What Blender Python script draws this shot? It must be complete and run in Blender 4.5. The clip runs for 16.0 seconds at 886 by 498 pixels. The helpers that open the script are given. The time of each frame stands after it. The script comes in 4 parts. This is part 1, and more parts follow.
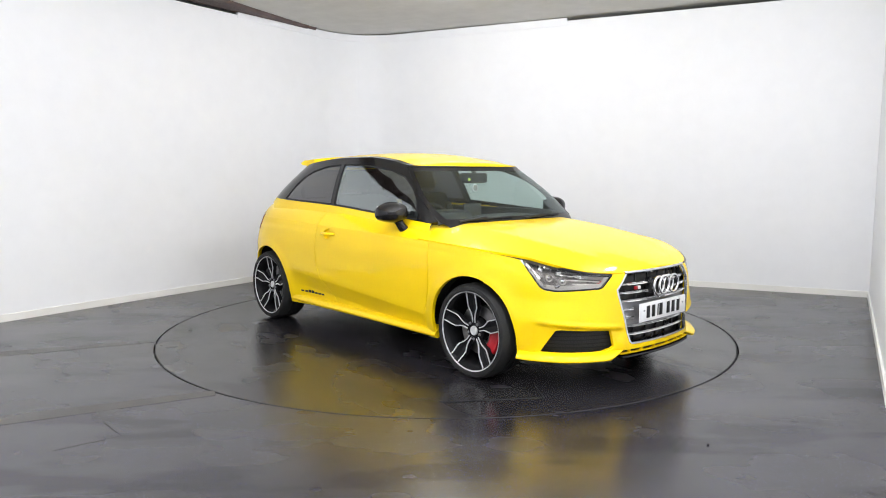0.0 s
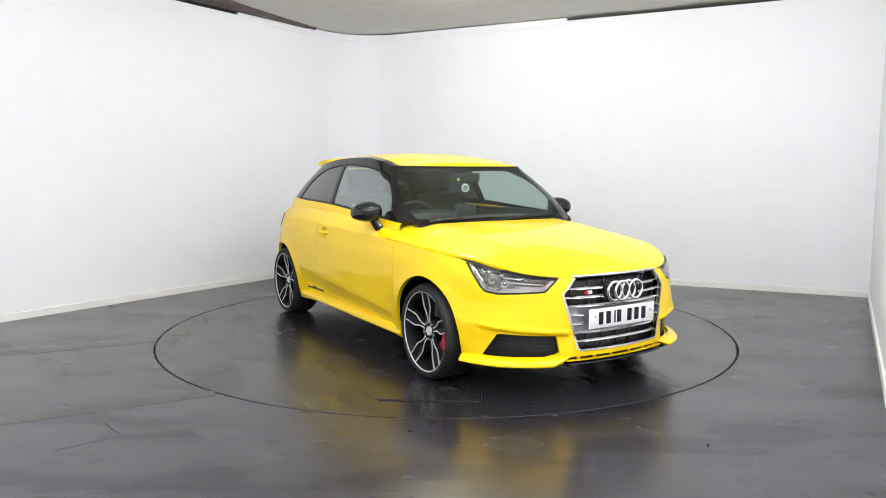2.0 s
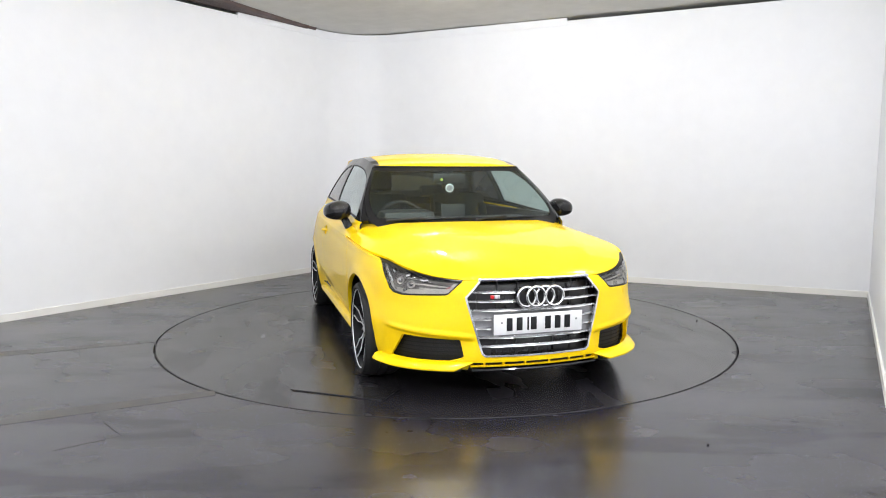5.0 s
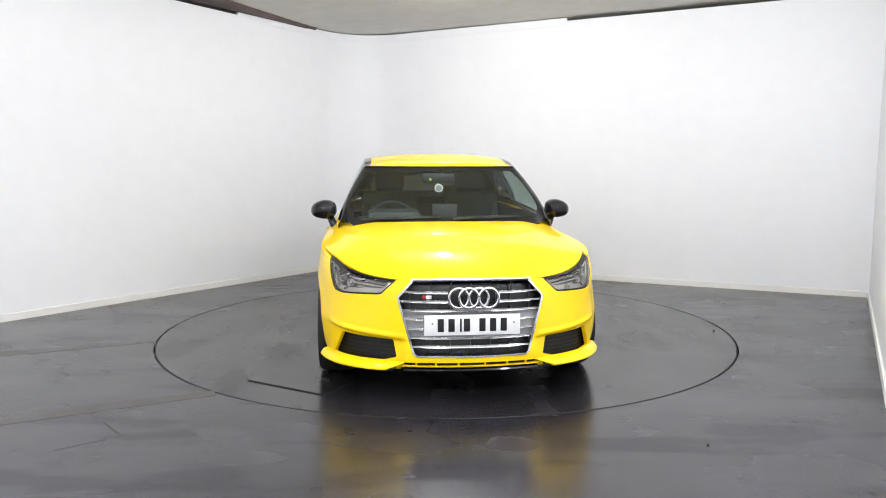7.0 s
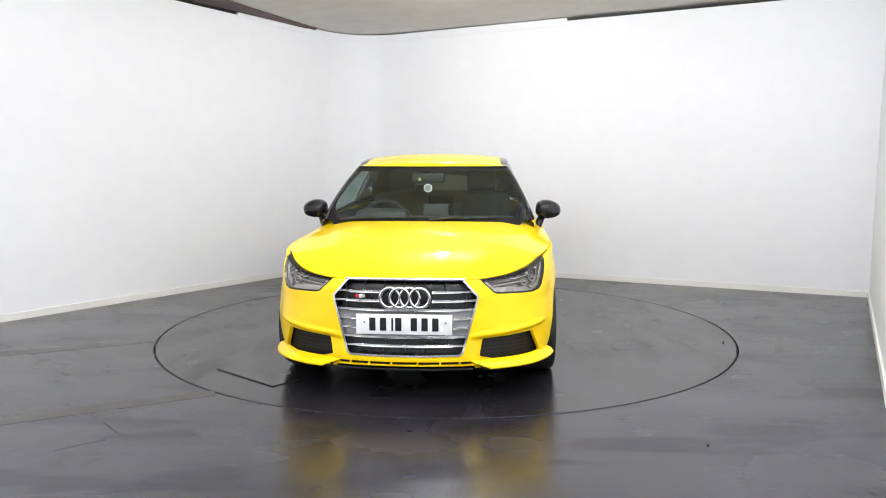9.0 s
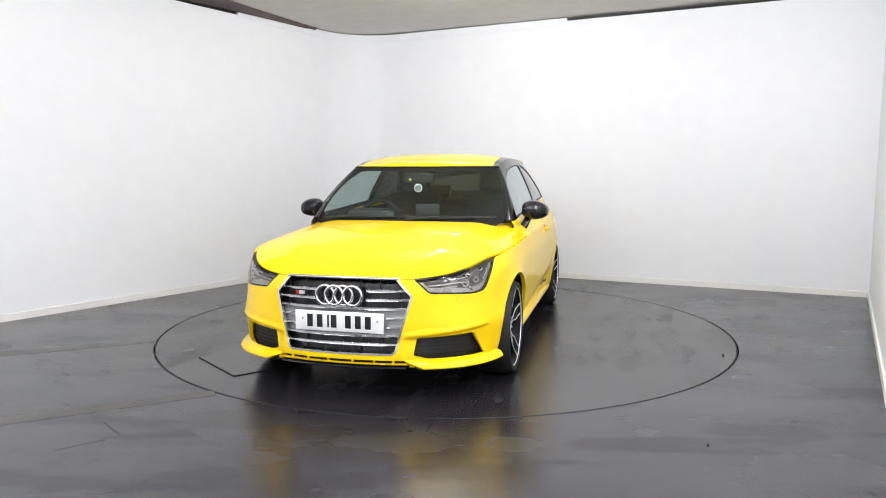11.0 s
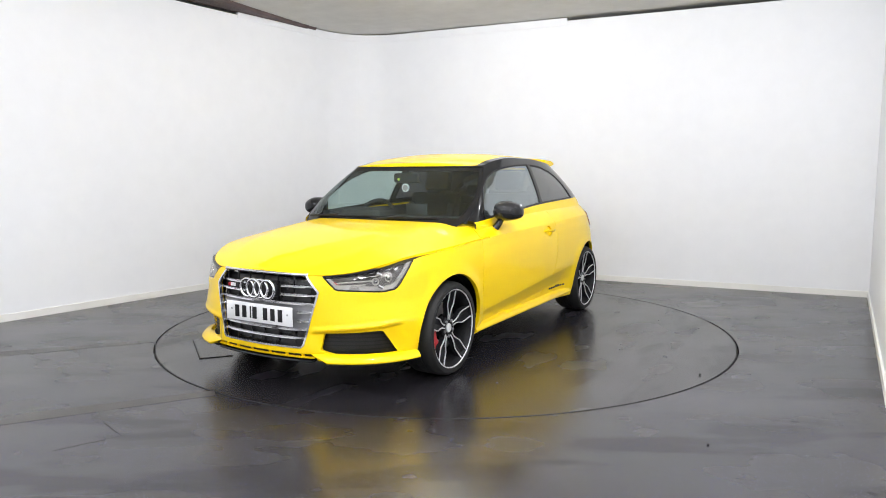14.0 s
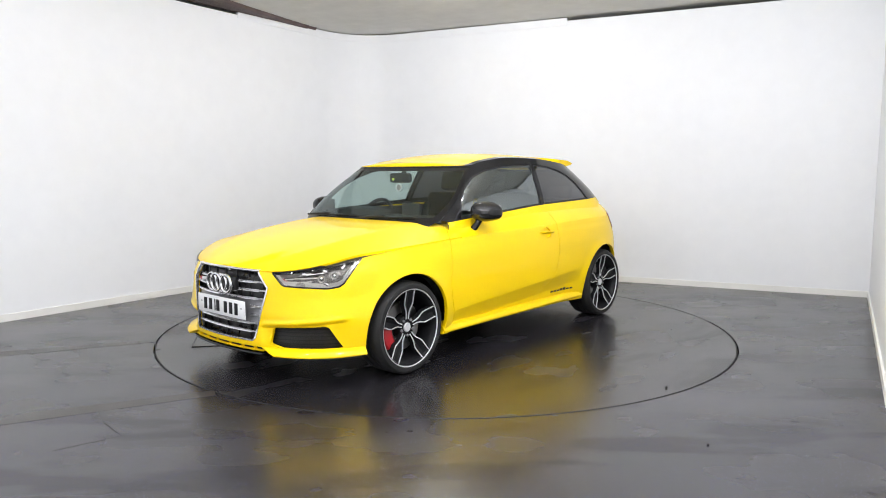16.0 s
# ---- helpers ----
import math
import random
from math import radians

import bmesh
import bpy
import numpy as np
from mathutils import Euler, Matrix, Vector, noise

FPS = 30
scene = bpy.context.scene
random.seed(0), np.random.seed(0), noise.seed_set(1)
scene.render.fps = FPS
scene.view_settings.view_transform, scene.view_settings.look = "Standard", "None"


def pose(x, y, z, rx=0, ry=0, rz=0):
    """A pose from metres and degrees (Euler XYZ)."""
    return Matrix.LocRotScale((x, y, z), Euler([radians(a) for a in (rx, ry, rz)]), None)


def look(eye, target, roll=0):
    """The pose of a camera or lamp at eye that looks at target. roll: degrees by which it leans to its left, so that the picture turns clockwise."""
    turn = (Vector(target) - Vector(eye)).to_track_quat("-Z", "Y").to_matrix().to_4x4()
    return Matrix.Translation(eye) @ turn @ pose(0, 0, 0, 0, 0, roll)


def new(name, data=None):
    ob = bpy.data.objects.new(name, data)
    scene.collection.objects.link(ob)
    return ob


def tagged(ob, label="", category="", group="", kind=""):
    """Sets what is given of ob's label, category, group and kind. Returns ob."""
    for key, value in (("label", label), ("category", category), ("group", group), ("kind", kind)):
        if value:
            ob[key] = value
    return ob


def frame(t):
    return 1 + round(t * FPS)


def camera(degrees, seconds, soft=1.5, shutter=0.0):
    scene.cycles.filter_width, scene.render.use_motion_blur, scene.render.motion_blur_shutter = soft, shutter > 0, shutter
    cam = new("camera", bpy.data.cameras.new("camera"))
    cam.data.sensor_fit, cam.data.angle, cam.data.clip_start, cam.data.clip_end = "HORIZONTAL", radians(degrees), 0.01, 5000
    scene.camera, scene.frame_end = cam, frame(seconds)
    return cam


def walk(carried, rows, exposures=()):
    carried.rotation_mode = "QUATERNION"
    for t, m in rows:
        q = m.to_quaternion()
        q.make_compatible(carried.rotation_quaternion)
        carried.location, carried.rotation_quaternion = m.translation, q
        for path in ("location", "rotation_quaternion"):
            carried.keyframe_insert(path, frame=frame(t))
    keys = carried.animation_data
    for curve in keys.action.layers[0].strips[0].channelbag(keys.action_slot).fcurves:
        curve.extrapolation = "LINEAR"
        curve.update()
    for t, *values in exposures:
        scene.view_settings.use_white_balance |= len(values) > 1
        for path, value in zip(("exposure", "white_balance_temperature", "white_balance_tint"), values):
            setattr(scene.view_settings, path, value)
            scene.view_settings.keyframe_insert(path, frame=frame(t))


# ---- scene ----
# The camera stands still; the turntable carries the car round before it.
cam = camera(64.72, 16.0, soft=1.0)
EYE = (0.0, -5.703, 1.245)
STAND = look(EYE, (-0.00384, -4.70854, 1.13860))
walk(cam, [(0.0, STAND), (16.0, STAND)])

# ---- world and light ----
world = bpy.data.worlds.new("world")
scene.world = world
world.use_nodes = True
world.node_tree.nodes["Background"].inputs[0].default_value = (0.9, 0.95, 1.0, 1)
world.node_tree.nodes["Background"].inputs[1].default_value = 0.05
scene.view_settings.exposure = 0.0
# Rows of small round lamps under the ceiling, over the camera and before the turntable: x, y, strength.
LAMP_COLOUR = (0.93, 0.95, 1.0)
LAMP_POWER = 54.0
LAMPS = [(x, y, 1.2) for y in (-6.2, -3.8) for x in (-3.0, -1.5, 0.0, 1.5)]
# The last two are added fill for the back wall and the right side.
LAMPS += [(2.3, -5.0, 1.2), (-1.5, -2.0, 0.55), (0.0, -2.0, 1.25), (1.5, -2.0, 1.25), (0.0, 1.05, 0.9), (2.3, -0.35, 0.6)]

# ---- materials ----


class Nodes:
    """A material's node tree, with short calls to add and join nodes."""

    def __init__(self, name):
        self.mat = bpy.data.materials.new(name)
        self.mat.use_nodes = True
        self.tree = self.mat.node_tree
        self.bsdf = self.tree.nodes["Principled BSDF"]

    def add(self, kind, **inputs):
        node = self.tree.nodes.new(kind)
        for key, value in inputs.items():
            node.inputs[key.replace("_", " ")].default_value = value
        return node

    def join(self, a, b):
        self.tree.links.new(a, b)

    def coords(self, scale=(1, 1, 1)):
        tex = self.add("ShaderNodeTexCoord")
        mp = self.add("ShaderNodeMapping")
        mp.inputs["Scale"].default_value = scale
        self.join(tex.outputs["Object"], mp.inputs["Vector"])
        return mp.outputs["Vector"]

    def noise(self, scale, detail=3.0, rough=0.5, vec=None):
        n = self.add("ShaderNodeTexNoise", Scale=scale, Detail=detail, Roughness=rough)
        self.join(vec if vec is not None else self.coords(), n.inputs["Vector"])
        return n.outputs["Fac"]

    def ramp(self, fac, stops):
        r = self.add("ShaderNodeValToRGB")
        els = r.color_ramp.elements
        while len(els) < len(stops):
            els.new(0.5)
        for el, (p, c) in zip(els, stops):
            el.position = p
            el.color = (*c, 1) if len(c) == 3 else c
        self.join(fac, r.inputs["Fac"])
        return r.outputs["Color"]

    def bump(self, height, strength, distance):
        b = self.add("ShaderNodeBump", Strength=strength, Distance=distance)
        self.join(height, b.inputs["Height"])
        self.join(b.outputs["Normal"], self.bsdf.inputs["Normal"])

    def set(self, **inputs):
        for key, value in inputs.items():
            self.bsdf.inputs[key.replace("_", " ")].default_value = value
        return self


def mottled(name, dark, light, rough, metal=0.0, scale=40.0, bump=0.0, coat=0.0, spread=0.06, spec=0.5):
    """A surface whose tone and gloss drift at two scales."""
    n = Nodes(name)
    vec = n.coords()
    fine = n.noise(scale, 4.0, 0.6, vec)
    wide = n.noise(scale * 0.09, 2.0, 0.5, vec)
    mix = n.add("ShaderNodeMath")
    mix.operation = "MULTIPLY_ADD"
    mix.inputs[1].default_value = 0.5
    n.join(fine, mix.inputs[0])
    half = n.add("ShaderNodeMath")
    half.operation = "MULTIPLY"
    half.inputs[1].default_value = 0.5
    n.join(wide, half.inputs[0])
    n.join(half.outputs[0], mix.inputs[2])
    n.join(n.ramp(mix.outputs[0], [(0.3, dark), (0.7, light)]), n.bsdf.inputs["Base Color"])
    r0, r1 = max(0.0, rough - spread), min(1.0, rough + spread)
    n.join(n.ramp(wide, [(0.3, (r0,) * 3), (0.7, (r1,) * 3)]), n.bsdf.inputs["Roughness"])
    n.set(Metallic=metal, Coat_Weight=coat, Coat_Roughness=0.045, Specular_IOR_Level=spec)
    if bump:
        n.bump(fine, bump, 0.002)
    return n.mat


PAINT = mottled("yellow_paint", (0.85, 0.575, 0.0015), (0.89, 0.61, 0.002), 0.5, 0.0, 900.0, 0.0, 0.7, 0.03, 0.08)
GLOSS_BLACK = mottled("gloss_black", (0.006, 0.006, 0.007), (0.010, 0.010, 0.011), 0.09, 0.0, 300.0, 0.0, 0.0, 0.03, 0.36)
SATIN_BLACK = mottled("satin_black", (0.010, 0.010, 0.011), (0.018, 0.018, 0.019), 0.5, 0.0, 200.0, 0.15, 0.0, 0.06, 0.25)
RUBBER = mottled("tyre_rubber", (0.012, 0.012, 0.012), (0.020, 0.020, 0.020), 0.62, 0.0, 120.0, 0.25, 0.0, 0.06, 0.25)
TRIM = mottled("dark_trim", (0.016, 0.016, 0.017), (0.026, 0.026, 0.027), 0.6, 0.0, 250.0, 0.2)
CHROME = mottled("chrome", (0.66, 0.66, 0.67), (0.76, 0.76, 0.77), 0.17, 1.0, 60.0, 0.0, 0.0, 0.03)
SILVER = mottled("machined_alloy", (0.76, 0.76, 0.77), (0.84, 0.84, 0.85), 0.42, 0.6, 80.0, 0.05)
WALL_WHITE = mottled("white_wall_paint", (0.785, 0.79, 0.80), (0.83, 0.835, 0.845), 0.6, 0.0, 6.0, 0.05)


PAINT_DEEP = mottled("yellow_paint_recess", (0.85, 0.575, 0.0015), (0.89, 0.61, 0.002), 0.5, 0.0, 900.0, 0.0, 0.3, 0.03, 0.12)
RED = mottled("red_enamel", (0.36, 0.006, 0.012), (0.44, 0.010, 0.016), 0.35, 0.0, 120.0, 0.0, 0.5)
RED_LENS = mottled("red_lens", (0.10, 0.004, 0.006), (0.16, 0.006, 0.008), 0.12, 0.0, 60.0, 0.0, 1.0)
PLATE_WHITE = mottled("plate_white", (0.74, 0.74, 0.74), (0.80, 0.80, 0.80), 0.32, 0.0, 40.0)
CARRIER_GREY = mottled("satin_grey", (0.22, 0.22, 0.23), (0.30, 0.30, 0.31), 0.38, 0.6, 80.0)
GRILLE_BLACK = mottled("grille_black", (0.008, 0.008, 0.009), (0.014, 0.014, 0.015), 0.3, 0.0, 150.0)
RIM_BLACK = mottled("rim_black", (0.006, 0.006, 0.007), (0.011, 0.011, 0.012), 0.42, 0.0, 90.0, 0.0, 0.0, 0.06, 0.12)
DISC_STEEL = mottled("brake_steel", (0.28, 0.27, 0.26), (0.42, 0.41, 0.40), 0.35, 1.0, 60.0)
HOUSING = mottled("lamp_housing", (0.13, 0.122, 0.115), (0.26, 0.245, 0.23), 0.25, 0.5, 70.0)
BEZEL = mottled("lamp_bezel", (0.42, 0.40, 0.37), (0.56, 0.54, 0.50), 0.3, 0.5, 70.0)
LAMP_GLASS = mottled("lamp_projector", (0.45, 0.45, 0.47), (0.60, 0.60, 0.62), 0.06, 1.0, 30.0)
SEAT = mottled("seat_cloth", (0.016, 0.019, 0.019), (0.028, 0.033, 0.033), 0.8, 0.0, 300.0, 0.3, 0.0, 0.06, 0.2)
TAG_GREY = mottled("tag_grey", (0.16, 0.15, 0.15), (0.40, 0.36, 0.36), 0.5, 0.0, 60.0)
LIME = mottled("lime_plastic", (0.45, 0.62, 0.05), (0.55, 0.70, 0.10), 0.4, 0.0, 90.0)


def mesh_black():
    """Black plastic with a fine honeycomb relief."""
    n = Nodes("honeycomb_black")
    vor = n.add("ShaderNodeTexVoronoi", Scale=70.0)
    vor.feature = "DISTANCE_TO_EDGE"
    n.join(n.coords(), vor.inputs["Vector"])
    n.join(n.ramp(vor.outputs["Distance"], [(0.04, (0.012,) * 3), (0.12, (0.004,) * 3)]), n.bsdf.inputs["Base Color"])
    n.set(Roughness=0.45)
    n.bump(vor.outputs["Distance"], 0.3, 0.006)
    return n.mat


MESH_BLACK = mesh_black()


def pane(name, tint, gloss=0.06, shine_tint=(1, 1, 1)):
    """Thin window glass: tinted light goes through, the rest is mirrored by its gloss."""
    n = Nodes(name)
    clear = n.add("ShaderNodeBsdfTransparent")
    clear.inputs["Color"].default_value = (*tint, 1)
    shine = n.add("ShaderNodeBsdfGlossy", Roughness=0.015)
    shine.inputs["Color"].default_value = (*shine_tint, 1)
    facing = n.add("ShaderNodeLayerWeight", Blend=0.5)
    steep = n.add("ShaderNodeMath")
    steep.operation = "POWER"
    steep.inputs[1].default_value = 4.5
    n.join(facing.outputs["Facing"], steep.inputs[0])
    amount = n.add("ShaderNodeMath")
    amount.operation = "MULTIPLY_ADD"
    amount.inputs[1].default_value, amount.inputs[2].default_value = 0.85, gloss
    n.join(steep.outputs[0], amount.inputs[0])
    mix = n.add("ShaderNodeMixShader")
    n.join(amount.outputs[0], mix.inputs[0])
    n.join(clear.outputs[0], mix.inputs[1])
    n.join(shine.outputs[0], mix.inputs[2])
    n.join(mix.outputs[0], n.tree.nodes["Material Output"].inputs["Surface"])
    return n.mat


GLASS = pane("windscreen_glass", (0.77, 0.90, 0.87), 0.075, (0.90, 0.98, 0.97))
GLASS_SIDE = pane("door_glass", (0.78, 0.89, 0.87), 0.30, (0.88, 0.95, 0.96))
GLASS_DARK = pane("privacy_glass", (0.07, 0.07, 0.08), 0.13)
GLASS_HATCH = pane("hatch_glass", (0.04, 0.045, 0.045), 0.03)
LENS = pane("lamp_lens", (0.80, 0.79, 0.78), 0.05)


def floor_vinyl(name, flecks):
    """Dark glossy safety vinyl: bright and bluish flecks, dull scuffs, long wiping marks."""
    n = Nodes(name)
    vec = n.coords()
    vor = n.add("ShaderNodeTexVoronoi", Scale=150.0)
    n.join(vec, vor.inputs["Vector"])
    sep = n.add("ShaderNodeSeparateColor")
    n.join(vor.outputs["Color"], sep.inputs["Color"])
    pick = n.ramp(sep.outputs[0], [(0.79, (0, 0, 0)), (0.82, (1, 1, 1))])
    dot = n.ramp(vor.outputs["Distance"], [(0.20, (1, 1, 1)), (0.32, (0, 0, 0))])
    fleck = n.add("ShaderNodeMath")
    fleck.operation = "MULTIPLY"
    n.join(pick, fleck.inputs[0])
    n.join(dot, fleck.inputs[1])
    hue = n.ramp(sep.outputs[1], [(0.0, (0.26, 0.26, 0.34)), (0.4, (0.13, 0.135, 0.42)), (1.0, (0.06, 0.062, 0.28))])
    wide = n.noise(0.7, 3.0, 0.55, vec)
    base = n.ramp(wide, [(0.30, (0.0105, 0.0094, 0.0112)), (0.70, (0.0175, 0.0160, 0.0188))])
    mix = n.add("ShaderNodeMix")
    mix.data_type = "RGBA"
    show = n.add("ShaderNodeMath")
    show.operation = "MULTIPLY"
    show.inputs[1].default_value = flecks
    n.join(fleck.outputs[0], show.inputs[0])
    n.join(show.outputs[0], mix.inputs["Factor"])
    n.join(base, mix.inputs["A"])
    n.join(hue, mix.inputs["B"])
    n.join(mix.outputs["Result"], n.bsdf.inputs["Base Color"])
    smear = n.noise(1.0, 3.0, 0.5, n.coords((0.45, 2.6, 1)))
    blot = n.noise(2.3, 2.5, 0.5, vec)
    mul = n.add("ShaderNodeMath")
    mul.operation = "MULTIPLY_ADD"
    mul.inputs[1].default_value = 0.55
    n.join(smear, mul.inputs[0])
    half = n.add("ShaderNodeMath")
    half.operation = "MULTIPLY"
    half.inputs[1].default_value = 0.45
    n.join(blot, half.inputs[0])
    n.join(half.outputs[0], mul.inputs[2])
    n.join(n.ramp(mul.outputs[0], [(0.32, (0.21,) * 3), (0.52, (0.265,) * 3), (0.72, (0.34,) * 3)]), n.bsdf.inputs["Roughness"])
    # brushed strokes where the polish is gone
    stroke = n.noise(1.5, 3.0, 0.5, n.coords((0.6, 1.7, 1)))
    n.join(n.ramp(stroke, [(0.385, (0.50,) * 3), (0.445, (0.88,) * 3), (0.62, (0.98,) * 3)]), n.bsdf.inputs["Specular IOR Level"])
    n.set(IOR=1.5)
    n.bump(n.noise(160.0, 2.0, 0.5, vec), 0.05, 0.001)
    return n.mat


FLOOR = floor_vinyl("speckled_vinyl", 1.0)
DISC = floor_vinyl("worn_vinyl", 0.04)
JOINT = mottled("floor_joint", (0.012, 0.011, 0.011), (0.024, 0.022, 0.021), 0.45, 0.0, 30.0)
TAPE = mottled("worn_tape", (0.016, 0.012, 0.010), (0.026, 0.021, 0.017), 0.29, 0.0, 8.0, 0.1, 0.0, 0.05, 0.60)
COVER_STEEL = mottled("scuffed_cover", (0.013, 0.012, 0.013), (0.022, 0.021, 0.021), 0.25, 0.0, 14.0, 0.02, 0.0, 0.05, 0.85)
EDGE_STEEL = mottled("dull_edge", (0.02, 0.02, 0.02), (0.05, 0.05, 0.05), 0.5, 0.2, 12.0)
SKIRTING = mottled("skirting_paint", (0.74, 0.725, 0.685), (0.80, 0.79, 0.755), 0.5, 0.0, 9.0, 0.1)
CEILING_MAT = mottled("ceiling_board", (0.58, 0.57, 0.54), (0.72, 0.71, 0.68), 0.85, 0.0, 5.0, 0.3)
BROWN = mottled("brown_ribs", (0.05, 0.03, 0.03), (0.16, 0.11, 0.10), 0.6, 0.0, 7.0, 0.1)


def glow():
    n = Nodes("lamp_diffuser")
    n.set(Base_Color=(0.9, 0.9, 0.9, 1), Emission_Color=(*LAMP_COLOUR, 1), Emission_Strength=4.0)
    return n.mat


GLOW = glow()


# ---- mesh helpers ----
def pchip(knots):
    """A smooth curve with no overshoot through (x, value) knots in rising order."""
    xs, ys = np.array(knots, float).T
    h, d = np.diff(xs), np.diff(ys) / np.diff(xs)
    m = np.zeros(len(xs))
    m[0], m[-1] = d[0], d[-1]
    for i in range(1, len(xs) - 1):
        if d[i - 1] * d[i] > 0:
            w1, w2 = 2 * h[i] + h[i - 1], h[i] + 2 * h[i - 1]
            m[i] = (w1 + w2) / (w1 / d[i - 1] + w2 / d[i])

    def at(x):
        x = np.clip(np.asarray(x, float), xs[0], xs[-1])
        i = np.clip(np.searchsorted(xs, x) - 1, 0, len(h) - 1)
        t = (x - xs[i]) / h[i]
        return ((1 + 2 * t) * (1 - t) ** 2 * ys[i] + t * (1 - t) ** 2 * h[i] * m[i]
                + t * t * (3 - 2 * t) * ys[i + 1] + t * t * (t - 1) * h[i] * m[i + 1])
    return at


def sheet(points):
    """Vertices and triangles of a grid of points, rows x columns x 3."""
    r, c = points.shape[:2]
    k = np.arange(r * c).reshape(r, c)
    a, b, d, e = k[:-1, :-1].ravel(), k[1:, :-1].ravel(), k[1:, 1:].ravel(), k[:-1, 1:].ravel()
    return points.reshape(-1, 3), np.concatenate([np.stack([a, b, d], 1), np.stack([a, d, e], 1)])


def cut(sh, f):
    """The part of a sheet where f(vertices) is not negative, cut cleanly along its edge."""
    v, t = sh
    val = f(v)
    val = np.where(np.abs(val) < 1e-6, 1e-6, val)
    inside = (val[t] > 0).sum(1)
    keep = [t[inside == 3]]
    extra, made, tris = list(v), {}, []

    def cross(a, b):
        key = (min(a, b), max(a, b))
        if key not in made:
            w = val[key[0]] / (val[key[0]] - val[key[1]])
            made[key] = len(extra)
            extra.append(v[key[0]] * (1 - w) + v[key[1]] * w)
        return made[key]

    for tri in t[(inside > 0) & (inside < 3)]:
        ring = []
        for i in range(3):
            a, b = int(tri[i]), int(tri[(i + 1) % 3])
            if val[a] > 0:
                ring.append(a)
            if (val[a] > 0) != (val[b] > 0):
                ring.append(cross(a, b))
        tris += [(ring[0], ring[i], ring[i + 1]) for i in range(1, len(ring) - 1)]
    if tris:
        keep.append(np.array(tris))
    return tidy(np.array(extra), np.concatenate(keep))


def tidy(v, t):
    used, back = np.unique(t, return_inverse=True)
    return v[used], back.reshape(-1, 3)


def join(*sheets):
    vs, ts, n = [], [], 0
    for v, t in sheets:
        vs.append(v)
        ts.append(t + n)
        n += len(v)
    return np.concatenate(vs), np.concatenate(ts)


def flip(sh):
    """The mirror image over the plane y = 0."""
    return sh[0] * np.array([1, -1, 1]), sh[1][:, ::-1]


def both(sh):
    return join(sh, flip(sh))


def sheet_mesh(sh, lip=0.0, weld=1e-4):
    """A bmesh of a sheet; lip turns its free edges inwards by that many metres, so that it shows a thickness."""
    bm = bmesh.new()
    vs = [bm.verts.new(p) for p in sh[0]]
    for tri in sh[1]:
        try:
            bm.faces.new([vs[i] for i in tri])
        except ValueError:
            pass
    bmesh.ops.remove_doubles(bm, verts=bm.verts, dist=weld)
    bmesh.ops.dissolve_degenerate(bm, edges=bm.edges, dist=1e-5)
    bm.normal_update()
    if lip:
        edges = [e for e in bm.edges if e.is_boundary]
        ways = {v: v.normal.copy() for e in edges for v in e.verts}
        made = bmesh.ops.extrude_edge_only(bm, edges=edges)["geom"]
        for v in [g for g in made if isinstance(g, bmesh.types.BMVert)]:
            near = min((o for e in v.link_edges for o in e.verts if o is not v and o in ways), key=lambda o: (o.co - v.co).length)
            v.co -= ways[near] * lip
    return bm


def part(name, bm, material, parent=None, label="", smooth=40.0):
    """One mesh object from a bmesh, under a thing or a part. Faces meeting at less than that many degrees are shaded round."""
    me = bpy.data.meshes.new(name)
    bm.normal_update()
    for e in bm.edges:
        e.smooth = len(e.link_faces) == 2 and e.calc_face_angle(0.0) < radians(smooth)
    for f in bm.faces:
        f.smooth = smooth > 0
    bm.to_mesh(me)
    bm.free()
    me.materials.append(material)
    ob = new(name, me)
    ob.parent = parent
    if label:
        ob["label"] = label
    return ob


def box(bm, x0, x1, y0, y1, z0, z1, bevel=0.0, m=None):
    """A box, with rounded edges if bevel is given."""
    vs = bmesh.ops.create_cube(bm, size=1.0)["verts"]
    for v in vs:
        v.co = Vector(((x0 + x1) / 2 + v.co.x * (x1 - x0), (y0 + y1) / 2 + v.co.y * (y1 - y0), (z0 + z1) / 2 + v.co.z * (z1 - z0)))
        if m:
            v.co = m @ v.co
    if bevel:
        es = list({e for v in vs for e in v.link_edges})
        bmesh.ops.bevel(bm, geom=es, offset=bevel, segments=2, profile=0.5, affect="EDGES")
    return bm


def tube(bm, points, radius, sides=8, closed=False, squash=1.0):
    """A round bar along points; radius may be one number or one for each point."""
    pts = [Vector(p) for p in points]
    n = len(pts)
    rad = radius if isinstance(radius, (list, tuple)) else [radius] * n
    rings, up = [], None
    for i, p in enumerate(pts):
        a = pts[(i - 1) % n] if (closed or i > 0) else p
        b = pts[(i + 1) % n] if (closed or i < n - 1) else p
        way = (b - a).normalized()
        if up is None:
            up = way.orthogonal().normalized()
        up = (up - way * up.dot(way)).normalized()
        side = way.cross(up)
        rings.append([bm.verts.new(p + rad[i] * (math.cos(k) * up + squash * math.sin(k) * side)) for k in [2 * math.pi * j / sides for j in range(sides)]])
    for i in range(n if closed else n - 1):
        a, b = rings[i], rings[(i + 1) % n]
        for j in range(sides):
            bm.faces.new((a[j], a[(j + 1) % sides], b[(j + 1) % sides], b[j]))
    if not closed:
        bm.faces.new(rings[0][::-1])
        bm.faces.new(rings[-1])
    return bm


